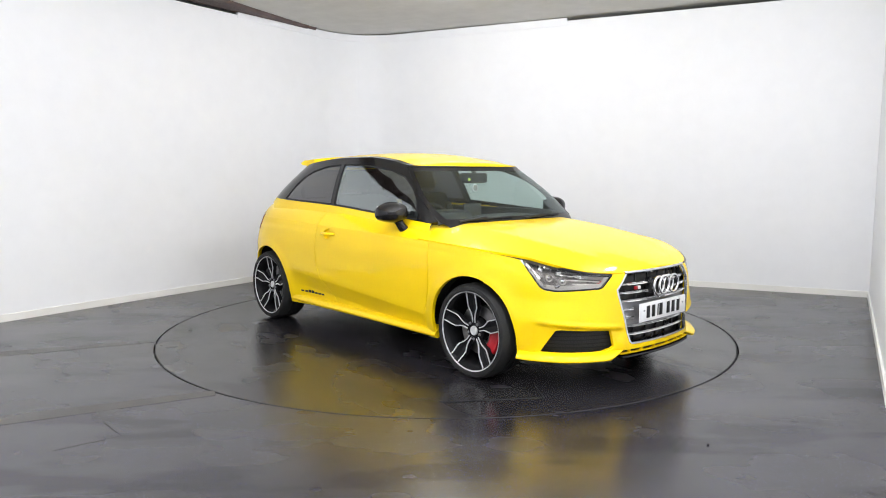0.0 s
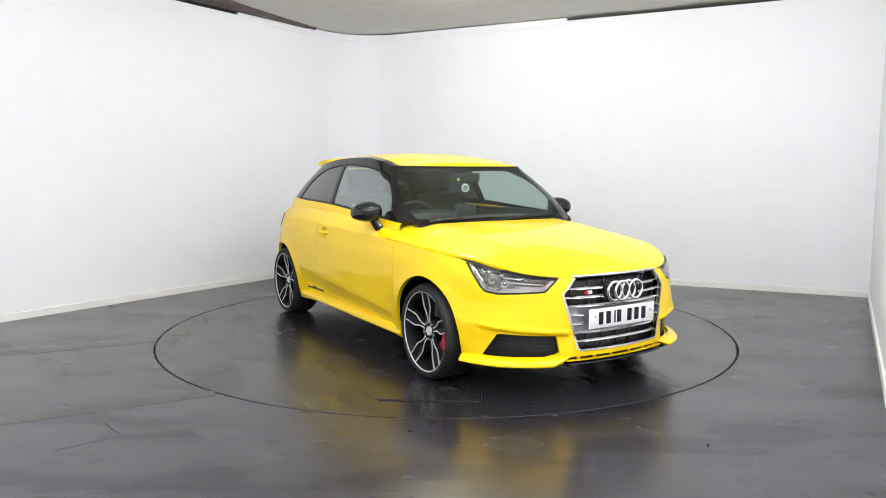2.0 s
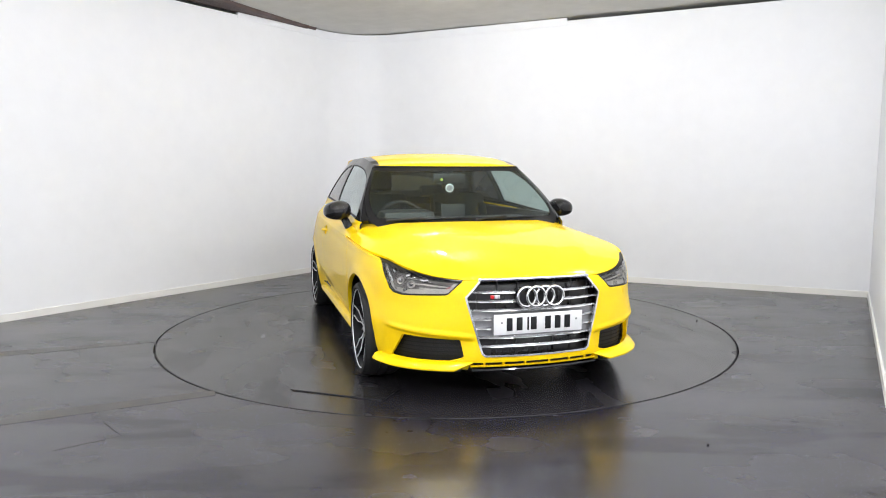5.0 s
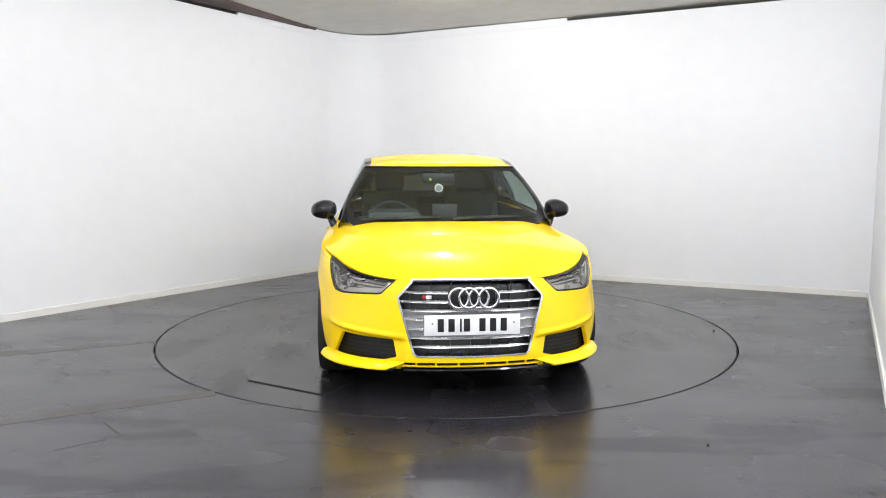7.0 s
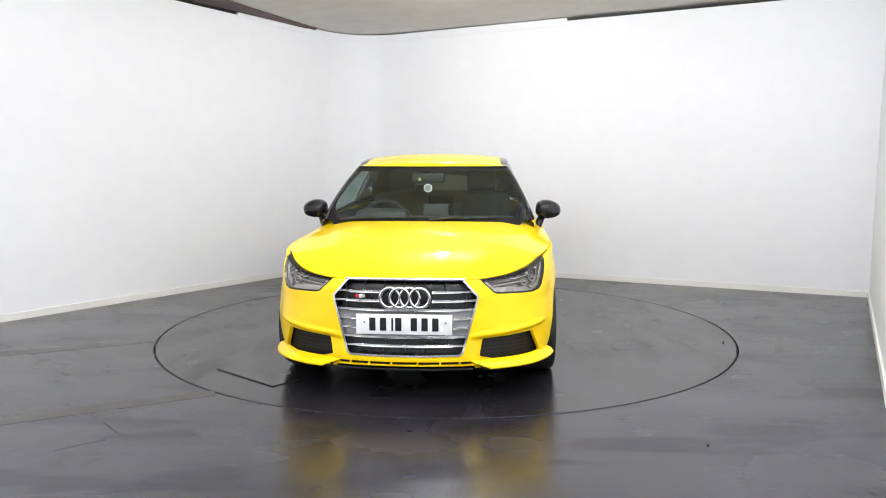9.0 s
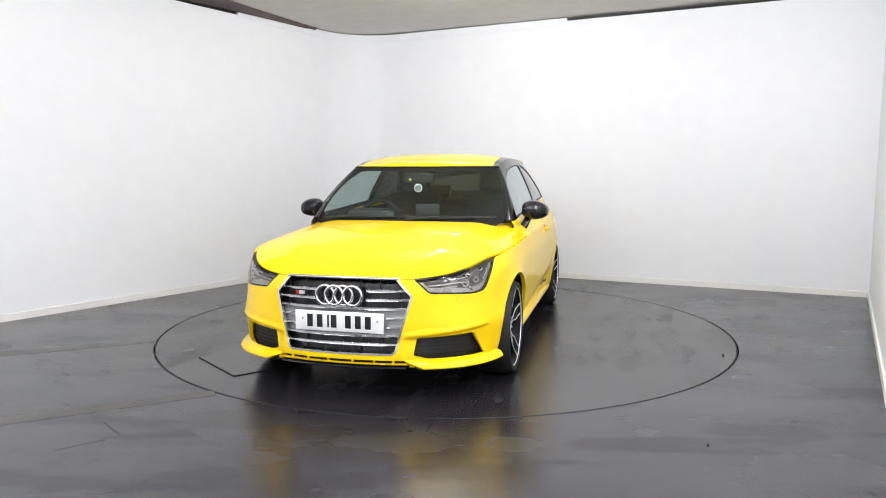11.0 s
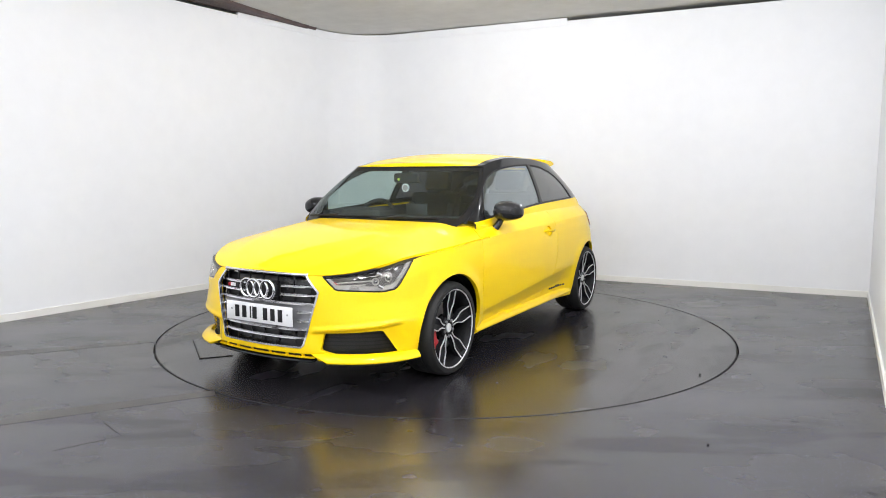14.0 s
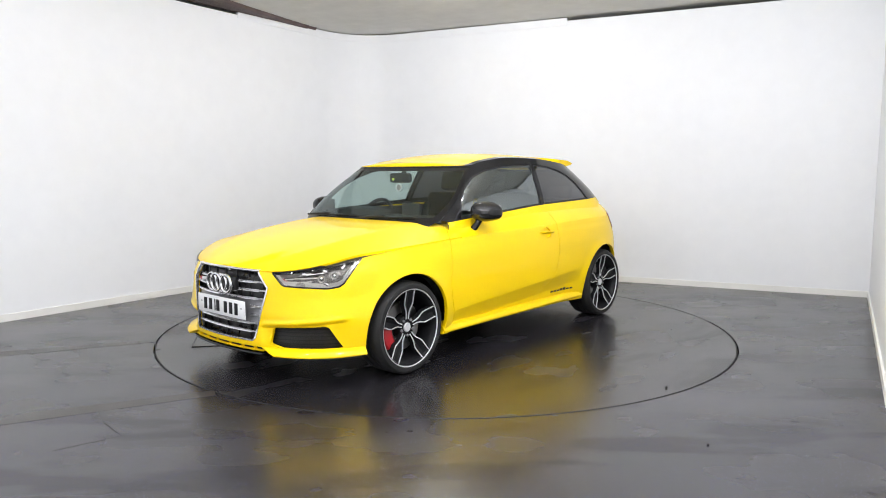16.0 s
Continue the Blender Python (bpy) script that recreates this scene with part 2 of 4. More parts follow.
def lathe(bm, profile, steps=64, axis="Y", m=None):
    """Turns a profile of (radius, along) about an axis."""
    rings = []
    for r, h in profile:
        ring = []
        for j in range(steps):
            k = 2 * math.pi * j / steps
            p = Vector((r * math.cos(k), h, r * math.sin(k))) if axis == "Y" else Vector((r * math.cos(k), r * math.sin(k), h))
            ring.append(bm.verts.new(m @ p if m else p))
        rings.append(ring)
    for a, b in zip(rings, rings[1:]):
        for j in range(steps):
            bm.faces.new((a[j], a[(j + 1) % steps], b[(j + 1) % steps], b[j]))
    return bm


# ---- the room ----
CEILING = 3.06
CORNER_LB, CORNER_RB = Vector((-1.218, 3.902)), Vector((4.298, 1.322))
LEFT_WAY, RIGHT_WAY = Vector((-0.5555, -0.8315)), Vector((-0.4948, -0.8690))


def rounded(a, corner, b, radius, n=14):
    """Points of a path from a to b whose corner is rounded."""
    u, w = (a - corner).normalized(), (b - corner).normalized()
    half = u.angle(w) / 2
    reach = radius / math.tan(half)
    mid = corner + (u + w).normalized() * (radius / math.sin(half))
    p, q = corner + u * reach - mid, corner + w * reach - mid
    turn = p.angle_signed(q)
    pts = []
    for k in range(n + 1):
        t = -turn * k / n
        pts.append(mid + Vector((p.x * math.cos(t) - p.y * math.sin(t), p.x * math.sin(t) + p.y * math.cos(t))))
    return [a] + pts + [b]


def strip(path, z0, z1, near, far):
    """An upright strip along a path, from near to far metres outside it (to the left of the way it goes)."""
    bm = bmesh.new()
    rows = []
    for i, p in enumerate(path):
        a = path[max(i - 1, 0)]
        b = path[min(i + 1, len(path) - 1)]
        way = (b - a).normalized()
        out = Vector((-way.y, way.x))
        rows.append([bm.verts.new((*(p + out * d), z)) for d, z in ((near, z0), (near, z1), (far, z1), (far, z0))])
    for a, b in zip(rows, rows[1:]):
        for j in range(4):
            bm.faces.new((a[j], b[j], b[(j + 1) % 4], a[(j + 1) % 4]))
    bm.faces.new(rows[0])
    bm.faces.new(rows[-1])
    bmesh.ops.recalc_face_normals(bm, faces=bm.faces)
    return bm


LEFT_TURN = CORNER_LB + LEFT_WAY * 5.9
RIGHT_TURN = CORNER_RB + RIGHT_WAY * 3.9
LEFT_BACK, RIGHT_BACK = Vector((-4.7, -8.6)), Vector((3.4, -8.6))
bend = rounded(LEFT_TURN, CORNER_LB, CORNER_RB, 0.75)
half_way = len(bend) // 2
tagged(part("wall_left", strip(bend[:half_way + 1], 0, 3.00, 0, 0.12), WALL_WHITE), "plain white painted wall curving into the corner", "wall", kind="structure")
tagged(part("wall_back", strip(bend[half_way:], 0, 3.02, 0, 0.12), WALL_WHITE), "plain white painted wall behind the turntable", "wall", kind="structure")
tagged(part("wall_right", strip([CORNER_RB, RIGHT_TURN], 0, 3.02, 0, 0.12), WALL_WHITE), "plain white painted side wall", "wall", kind="structure")
tagged(part("wall_behind", strip([RIGHT_TURN, RIGHT_BACK, LEFT_BACK, LEFT_TURN], 0, 3.02, 0.001, 0.12), WALL_WHITE, smooth=0), "plain white painted wall", "wall", kind="structure")

# raised board along the top of the walls round the corner
left_board = CORNER_LB + LEFT_WAY * 1.963
right_board = CORNER_LB + (CORNER_RB - CORNER_LB).normalized() * 2.902
board_path = [left_board] + bend[1:-1] + [right_board]
tagged(part("trim_1", strip(board_path, 2.965, 3.052, -0.010, 0.02), WALL_WHITE), "white board along the wall top", "trim", kind="structure")
# skirting
for i, path in enumerate(([LEFT_TURN] + bend[1:-1] + [CORNER_RB], [CORNER_RB, RIGHT_TURN])):
    tagged(part("baseboard", strip(path, 0.0, 0.062, -0.014, 0.001), SKIRTING), "low cream skirting board", "baseboard", kind="structure")

R_TABLE = 2.233
N = 160
bm = bmesh.new()
outer = [bm.verts.new((12 * math.cos(k), -2 + 12 * math.sin(k), 0)) for k in np.linspace(0, 2 * math.pi, N + 1)[:-1]]
inner = [bm.verts.new(((R_TABLE + 0.011) * math.cos(k), (R_TABLE + 0.011) * math.sin(k), 0)) for k in np.linspace(0, 2 * math.pi, N + 1)[:-1]]
deep = [bm.verts.new((v.co.x, v.co.y, -0.08)) for v in inner]
for i in range(N):
    j = (i + 1) % N
    bm.faces.new((outer[i], outer[j], inner[j], inner[i]))
    bm.faces.new((inner[i], inner[j], deep[j], deep[i]))
tagged(part("floor", bm, FLOOR, smooth=0), "dark grey glossy speckled vinyl floor with scuffs", "floor", kind="structure")
bm = bmesh.new()
lathe(bm, [(0.0001, -0.079), (R_TABLE + 0.1, -0.079)], 96, "Z")
tagged(part("pit_floor", bm, SATIN_BLACK, smooth=0), "dark pit below the turntable", "floor", kind="structure")


def quad(name, corners, z, material, label, thick=0.0004):
    """A thin flat patch with its edges, on the floor."""
    bm = bmesh.new()
    top = [bm.verts.new((x, y, z + thick)) for x, y in corners]
    low = [bm.verts.new((x, y, z)) for x, y in corners]
    bm.faces.new(top)
    for i in range(len(top)):
        j = (i + 1) % len(top)
        bm.faces.new((top[i], low[i], low[j], top[j]))
    bmesh.ops.recalc_face_normals(bm, faces=bm.faces)
    return part(name, bm, material, None, "", 0)


tagged(quad("floor_tape", [(-3.6, -2.62), (-2.31, -2.21), (-1.34, -1.77), (-1.30, -1.86), (-2.22, -2.34), (-3.55, -2.80)], 0.0005, TAPE, ""), "dull brown-grey tape strip worn into the floor", "tape", kind="structure")
tagged(quad("floor_tape", [(-3.15, -0.90), (-2.20, -0.53), (-2.17, -0.60), (-3.05, -1.01)], 0.0005, TAPE, ""), "dull brown-grey tape strip worn into the floor", "tape", kind="structure")


def seam_frame(name, corners, label, parent=None):
    """A thin dark joint round a flush cover."""
    bm = bmesh.new()
    for a, b in zip(corners, corners[1:]):
        a, b = Vector(a), Vector(b)
        way = (b - a).normalized()
        side = Vector((-way.y, way.x)) * 0.002
        vs = [bm.verts.new((*p, 0.0012)) for p in (a - side, b - side, b + side, a + side)]
        bm.faces.new(vs)
    bmesh.ops.recalc_face_normals(bm, faces=bm.faces)
    return part(name, bm, JOINT, parent, label, 0)


tagged(seam_frame("floor_joint", [(-1.78, -2.66), (-1.55, -2.48), (-1.72, -2.30)], ""), "thin dark joint of a flush floor cover", "joint", kind="structure")
tagged(seam_frame("floor_joint", [(-3.02, -0.59), (-2.80, -0.42)], ""), "thin dark joint of a flush floor cover", "joint", kind="structure")
bm = bmesh.new()
bmesh.ops.create_icosphere(bm, subdivisions=2, radius=0.007, matrix=Matrix.Translation((1.213, -2.581, 0.004)) @ Matrix.Diagonal((1, 1, 0.5, 1)))
tagged(part("floor_plug", bm, SATIN_BLACK), "small black plug in the floor", "plug")

turntable = tagged(new("turntable"), "round dark turntable set flush in the glossy floor", "turntable")
bm = bmesh.new()
lathe(bm, [(0.0001, 0.0), (R_TABLE - 0.006, 0.0), (R_TABLE, -0.006), (R_TABLE, -0.07)], 192, "Z")
part("disc", bm, DISC, turntable, smooth=30)
bm = bmesh.new()
lathe(bm, [(R_TABLE - 0.003, 0.0008), (R_TABLE + 0.001, 0.0008), (R_TABLE + 0.0015, -0.02)], 192, "Z")
part("edge_ring", bm, EDGE_STEEL, turntable)
cover = [(1.43, -1.37), (1.765, -0.90), (1.60, -0.77), (1.275, -1.255), (1.43, -1.37)]
hatch = quad("cover_plate", cover[:4], 0.0, COVER_STEEL, "", 0.004)
hatch.parent = turntable
hatch["label"] = "flush rectangular cover plate with a bare steel edge"
bm = bmesh.new()
tube(bm, [(1.43, -1.37, 0.003), (1.765, -0.90, 0.003)], 0.0035, 6)
part("cover_edge", bm, SATIN_BLACK, hatch)
bm = bmesh.new()
tube(bm, [(1.775, -0.895, 0.003), (1.60, -0.765, 0.003)], 0.003, 6)
part("cover_edge", bm, SATIN_BLACK, hatch)
bm = bmesh.new()
bmesh.ops.create_icosphere(bm, subdivisions=2, radius=0.008, matrix=Matrix.Translation((0.455, 2.10, 0.006)) @ Matrix.Diagonal((1, 1, 0.7, 1)))
part("bolt_head", bm, SATIN_BLACK, turntable)

# ceiling: pale panels, sagging a little, with a ribbed brown strip along one wall
bm = bmesh.new()
nx, ny = 60, 60
grid_v = [[bm.verts.new((-6 + 12 * i / nx, -9 + 14.5 * j / ny, CEILING + 0.012 * noise.noise(Vector((i * 0.35, j * 0.35, 0))) + 0.004)) for j in range(ny + 1)] for i in range(nx + 1)]
for i in range(nx):
    for j in range(ny):
        bm.faces.new((grid_v[i][j], grid_v[i][j + 1], grid_v[i + 1][j + 1], grid_v[i + 1][j]))
top = bmesh.ops.extrude_face_region(bm, geom=list(bm.faces))["geom"]
for v in [g for g in top if isinstance(g, bmesh.types.BMVert)]:
    v.co.z += 0.1
bmesh.ops.recalc_face_normals(bm, faces=bm.faces)
tagged(part("ceiling", bm, CEILING_MAT, smooth=60), "pale grey mottled ceiling", "ceiling", kind="structure")
bm = bmesh.new()
a0 = CORNER_LB + LEFT_WAY * 0.75
for k in range(7):
    u0 = 0.02 + 0.085 * k
    pts = []
    inw = Vector((0.8315, -0.5555))
    for s in np.linspace(0.0, 1.0, 10):
        p = a0 + LEFT_WAY * (4.9 * s + 0.16 * k) + inw * (u0 * (0.25 + 0.75 * min(1.0, 2.2 * s)))
        pts.append((p.x, p.y, CEILING - 0.012))
    tube(bm, pts, 0.030, 8, squash=0.5)
tagged(part("ceiling_ribs", bm, BROWN, smooth=60), "dark brown ribbed strip where ceiling meets wall", "ceiling strip", kind="structure")


def ceiling_light(x, y, power):
    """A round lamp under the ceiling: housing, opal disc, and the light itself."""
    thing = tagged(new("ceiling_light"), "small round white ceiling lamp, lit, placed out of view", "lamp", "ceiling lamps")
    thing.matrix_local = pose(x, y, CEILING)
    bm = bmesh.new()
    lathe(bm, [(0.0001, 0.02), (0.085, 0.02), (0.10, -0.02), (0.098, -0.045), (0.088, -0.05), (0.0001, -0.045)], 32, "Z")
    part("housing", bm, WALL_WHITE, thing)
    bm = bmesh.new()
    lathe(bm, [(0.085, -0.049), (0.08, -0.058), (0.05, -0.066), (0.0001, -0.068)], 32, "Z")
    part("diffuser", bm, GLOW, thing)
    data = bpy.data.lights.new("lamp", "POINT")
    data.shadow_soft_size, data.energy = 0.085, power
    data.color = LAMP_COLOUR
    new("lamp_light", data).matrix_world = pose(x, y, CEILING - 0.15)
    return thing


for lx, ly, strength in LAMPS:
    ceiling_light(lx, ly, LAMP_POWER * strength)

# ---- the car ----
# Its own space: x forward from the front axle, y to its left, z up.
WHEELBASE = 2.469
HUB_Z = 0.293
car = tagged(new("car"), "bright yellow three-door hatchback with gloss black roof pillars", "car")

NOSE = pchip([(0.15, 0.770), (0.205, 0.800), (0.25, 0.805), (0.36, 0.795), (0.5, 0.796), (0.6, 0.790), (0.66, 0.778), (0.70, 0.755), (0.76, 0.70)])
TAIL = pchip([(0.15, -3.08), (0.25, -3.14), (0.45, -3.17), (0.6, -3.165), (0.75, -3.12), (0.9, -3.06), (1.05, -3.0)])
FLANK = pchip([(0.15, 0.815), (0.25, 0.83), (0.35, 0.845), (0.45, 0.858), (0.55, 0.866), (0.68, 0.868), (0.78, 0.860), (0.85, 0.845), (1.0, 0.80)])
SHARP = pchip([(0.15, 9.0), (0.36, 9.0), (0.55, 7.2), (0.9, 7.0)])
SHOULDER = pchip([(-3.2, 0.86), (-2.5, 0.875), (-1.5, 0.85), (-0.385, 0.818), (0.0, 0.797), (0.33, 0.768), (0.5, 0.727), (0.65, 0.686), (0.72, 0.674), (0.80, 0.686)])
SPINE = pchip([(-3.2, 0.98), (-2.6, 1.03), (-1.5, 1.02), (-0.7, 0.955), (-0.45, 0.93), (0.0, 0.885), (0.35, 0.825), (0.55, 0.775), (0.68, 0.732), (0.76, 0.70), (0.80, 0.688)])
MID = -1.1


def outline(front, rear, half, n=200, nf=7.0, nr=8.0):
    """Half of a plan outline, from the middle of the nose round to the middle of the tail, at even steps."""
    k = np.linspace(0, math.pi / 2, 900)
    y = half * np.sin(k) ** 0.98
    f = MID + (front - MID) * np.cos(k) ** (2 / nf)
    r = MID + (rear - MID) * np.cos(k) ** (2 / nr)
    x = np.concatenate([f, r[::-1][1:]])
    y = np.concatenate([y, y[::-1][1:]])
    s = np.concatenate([[0], np.cumsum(np.hypot(np.diff(x), np.diff(y)))])
    u = np.linspace(0, s[-1], n)
    return np.interp(u, s, x), np.interp(u, s, y)


def step(a, b, x):
    t = np.clip((x - a) / (b - a), 0, 1)
    return t * t * (3 - 2 * t)


def wrap(v):
    """How far round the nose a point lies: 0 in the middle, growing along the side."""
    return np.abs(v[..., 1]) + 0.8 - v[..., 0]


def relief(x, y, z):
    """How far the skin stands out from its smooth form: arch flares, door and bumper creases."""
    q = y + 0.8 - x
    d = np.zeros_like(x)
    for wx in (0.0, -WHEELBASE):
        r = np.hypot(x - wx, z - HUB_Z)
        d = d + 0.013 * np.exp(-((r - 0.34) / 0.055) ** 2) * step(0.18, 0.3, z)
    low = 0.34 + (-0.47 - x) * 0.078
    along = step(-2.14, -1.85, x) * step(-0.36, -0.50, x)
    d = d - along * np.clip(0.29 * (low - z), 0.0, 0.032) + along * 0.004 * np.exp(-((z - low - 0.02) / 0.05) ** 2)
    d = d - step(-0.40, -0.62, x) * step(-2.2, -1.9, x) * 0.003 * np.exp(-((z - 0.60) / 0.14) ** 2)
    # undercut below the shoulder crease
    d = d - step(0.05, -0.35, x) * step(-2.9, -2.6, x) * 0.0055 * np.exp(-((z - SHOULDER(x) + 0.042) / 0.024) ** 2)
    crease = 0.362 + 0.05 * (q - 0.42) / 0.8
    front = step(0.38, 0.46, q) * step(1.17, 1.0, q)
    d = d - front * 0.019 * step(0.004, -0.018, z - crease)
    d = d + front * 0.006 * np.exp(-((z - crease - 0.012) / 0.014) ** 2)
    return d


def belt_sheet(ns=560, nz=120):
    """The upright skin of the body, from the lower edge to the shoulder line, left half."""
    ref = outline(0.795, -3.16, 0.866, ns)[0]
    top = SHOULDER(ref)
    zs = np.linspace(0.17, 0.90, 120)
    table = np.array([np.stack(outline(float(NOSE(z)), float(TAIL(z)), float(FLANK(z)), ns, float(SHARP(z))), 1) for z in zs])
    v = np.linspace(0, 1, nz)
    out = np.zeros((ns, nz, 3))
    for i in range(ns):
        z = 0.19 + v * (top[i] - 0.19)
        out[i, :, 0] = np.interp(z, zs, table[:, i, 0])
        out[i, :, 1] = np.interp(z, zs, table[:, i, 1])
        out[i, :, 2] = z
    way = np.gradient(out[:, :, :2], axis=0)
    way /= np.maximum(np.linalg.norm(way, axis=2, keepdims=True), 1e-9)
    d = relief(out[:, :, 0], out[:, :, 1], out[:, :, 2]) * (1 - v[None, :] ** 6)
    out[:, :, 0] += d * way[:, :, 1]
    out[:, :, 1] -= d * way[:, :, 0]
    out[0, :, 1] = out[-1, :, 1] = 0
    return out


def deck_sheet(edge, nv=70):
    """Bonnet and upper body inside the shoulder line, left half."""
    xe, ye = edge[:, 0], edge[:, 1]
    q = 1 - np.linspace(0, 1, nv) ** 1.8
    order = np.argsort(xe)
    out = np.zeros((len(xe), nv, 3))
    for i in range(len(xe)):
        pull = 0.18 * (max(xe[i] - 0.3, 0.0) / 0.5) ** 2
        x = xe[i] - pull * (1 - q)
        w = np.interp(x, xe[order], ye[order])
        p = np.interp(x, [-1.2, -0.75, -0.45, 0.2, 0.7], [8.0, 7.5, 4.6, 2.6, 2.2])
        ratio = np.clip(ye[i] * q / np.maximum(w, 1e-4), 0, 1)
        zj, zt = SHOULDER(x), SPINE(x)
        z = zt - (zt - zj) * ratio ** p
        z = z + 0.006 * np.exp(-((ratio - 0.62) / 0.10) ** 2) * step(-0.6, -0.3, x) * step(0.76, 0.5, x)
        out[i] = np.stack([x, ye[i] * q, z], 1)
    return out


belt = belt_sheet()
deck = deck_sheet(belt[:, -1, :])
# the cabin above the waist
SCREEN_X = pchip([(0, -0.322), (0.5, -0.545), (1, -0.83)])
HATCH_X = pchip([(0, -3.02), (0.5, -2.83), (1, -2.56)])
CABIN_Y = pchip([(0, 0.776), (0.3, 0.734), (0.7, 0.650), (1, 0.571)])
ROOF_EDGE = pchip([(-2.7, 1.27), (-2.45, 1.303), (-2.1, 1.347), (-1.75, 1.372), (-1.4, 1.374), (-1.1, 1.346), (-0.92, 1.312), (-0.8, 1.302)])
BASE_Z = 0.90


def cabin_sheet(ns=360, nh=60):
    h = np.linspace(-0.14, 1, nh)
    cols = [outline(float(SCREEN_X(a)), float(HATCH_X(a)), float(CABIN_Y(a)), ns, 14.5 - 1.5 * a, 11.0) for a in h]
    x = np.array([c[0] for c in cols]).T
    y = np.array([c[1] for c in cols]).T
    edge = ROOF_EDGE(x[:, -1])
    z = BASE_Z + h[None, :] * (edge[:, None] - BASE_Z)
    return np.stack([x, y, z], 2)


def roof_sheet(edge, nv=40):
    q = 1 - np.linspace(0, 1, nv) ** 1.5
    out = np.zeros((len(edge), nv, 3))
    out[:, :, 0] = edge[:, 0:1]
    out[:, :, 1] = edge[:, 1:2] * q
    crown = np.interp(edge[:, 0], [-2.55, -2.2, -1.6, -1.0, -0.8], [0.03, 0.042, 0.045, 0.030, 0.024])
    wide = np.clip(edge[:, 1] / 0.5, 0, 1)
    out[:, :, 2] = edge[:, 2:3] + (crown * wide)[:, None] * (1 - q ** 2.4)
    return out


cabin = cabin_sheet()
roof = roof_sheet(cabin[:, -1, :])
body_tris, deck_tris, cabin_tris, roof_tris = sheet(belt), sheet(deck), sheet(cabin), sheet(roof)


def poly(pts, *corners):
    """Distance of points (n x 2) from a polygon's edge, positive inside."""
    c = np.array(corners, float)
    best = np.full(len(pts), 1e9)
    inside = np.zeros(len(pts), bool)
    for a, b in zip(c, np.roll(c, -1, 0)):
        e, w = b - a, pts - a
        t = np.clip((w @ e) / (e @ e), 0, 1)
        best = np.minimum(best, np.linalg.norm(w - t[:, None] * e, axis=1))
        hit = ((a[1] > pts[:, 1]) != (b[1] > pts[:, 1])) & (pts[:, 0] < (b[0] - a[0]) * (pts[:, 1] - a[1]) / ((b[1] - a[1]) or 1e-12) + a[0])
        inside ^= hit
    return np.where(inside, best, -best)


def qz(v):
    return np.stack([wrap(v), v[:, 2]], 1)


def yz(v):
    return np.abs(v[:, 1:3])


def xz(v):
    return v[:, [0, 2]]


def shift(sh, d):
    """A sheet moved out along its normals by d metres."""
    v, t = sh
    n = np.zeros_like(v)
    f = np.cross(v[t[:, 1]] - v[t[:, 0]], v[t[:, 2]] - v[t[:, 0]])
    for i in range(3):
        np.add.at(n, t[:, i], f)
    n /= np.maximum(np.linalg.norm(n, axis=1, keepdims=True), 1e-12)
    return v + n * d, t


def arch(v):
    """Positive outside the wheel openings."""
    f = np.hypot(v[:, 0], v[:, 2] - HUB_Z) - 0.342
    r = np.hypot(v[:, 0] + WHEELBASE, v[:, 2] - HUB_Z) - 0.342
    return np.minimum(f, r)


def in_grille(v):
    return np.where(v[:, 0] > 0.4, poly(yz(v), (-0.3, 0.72), (0.318, 0.72), (0.318, 0.680), (0.400, 0.588), (0.392, 0.55), (0.318, 0.282), (0.300, 0.266), (-0.3, 0.262)), -1.0)


def in_lamp(v):
    return poly(qz(v), (1.245, 0.80), (1.240, 0.752), (1.100, 0.613), (1.062, 0.594), (0.975, 0.585), (0.940, 0.585), (0.610, 0.596), (0.585, 0.602), (0.500, 0.668), (0.495, 0.80))


def in_vent(v):
    return poly(qz(v), (0.965, 0.364), (0.930, 0.368), (0.505, 0.354), (0.475, 0.262), (0.490, 0.252), (0.610, 0.226), (0.64, 0.222), (1.095, 0.222), (1.09, 0.232))


DOOR_CUT = pchip([(0.15, -0.46), (0.28, -0.435), (0.55, -0.372), (0.82, -0.372), (0.95, -0.40)])
DOOR_END = pchip([(0.15, -1.44), (0.30, -1.52), (0.48, -1.66), (0.62, -1.70), (1.05, -1.66)])


def in_door(v):
    return np.minimum(np.minimum(DOOR_CUT(v[:, 2]) - v[:, 0], v[:, 0] - DOOR_END(v[:, 2])), v[:, 2] - 0.232)


def in_bonnet(v):
    edge = np.interp(np.abs(v[:, 1]), [0.0, 0.66, 0.72, 0.84], [-0.405, -0.49, -0.48, -0.378])
    return v[:, 0] - edge


def seam(v):
    """Height over the shoulder line."""
    return v[:, 2] - SHOULDER(v[:, 0])


GAP = 0.0022
# ---- body panels ----
skin = cut(body_tris, arch)
skin = cut(skin, lambda v: -in_grille(v))
skin = cut(skin, lambda v: -in_lamp(v))
skin = cut(skin, lambda v: -in_vent(v))
bumper_line = lambda v: np.minimum(wrap(v) - 0.0, np.where(v[:, 0] > 0, np.maximum(0.60 - v[:, 2], np.maximum(v[:, 0] - 0.43, 0.52 - wrap(v))), -1.0))
skin = cut(skin, lambda v: np.where(v[:, 0] > 0.4, -poly(yz(v), (-0.2, 0.10), (-0.2, 0.2345), (0.375, 0.2345), (0.40, 0.10)), 1.0))
front = cut(skin, lambda v: bumper_line(v) - 0.0)
rest = cut(skin, lambda v: -bumper_line(v) - 0.0)
part("front_bumper", sheet_mesh(both(front), 0.022), PAINT, car)
flank = cut(cut(rest, lambda v: -in_door(v) - GAP), lambda v: v[:, 0] + 2.95 - 0.35 * np.maximum(0.62 - v[:, 2], 0))
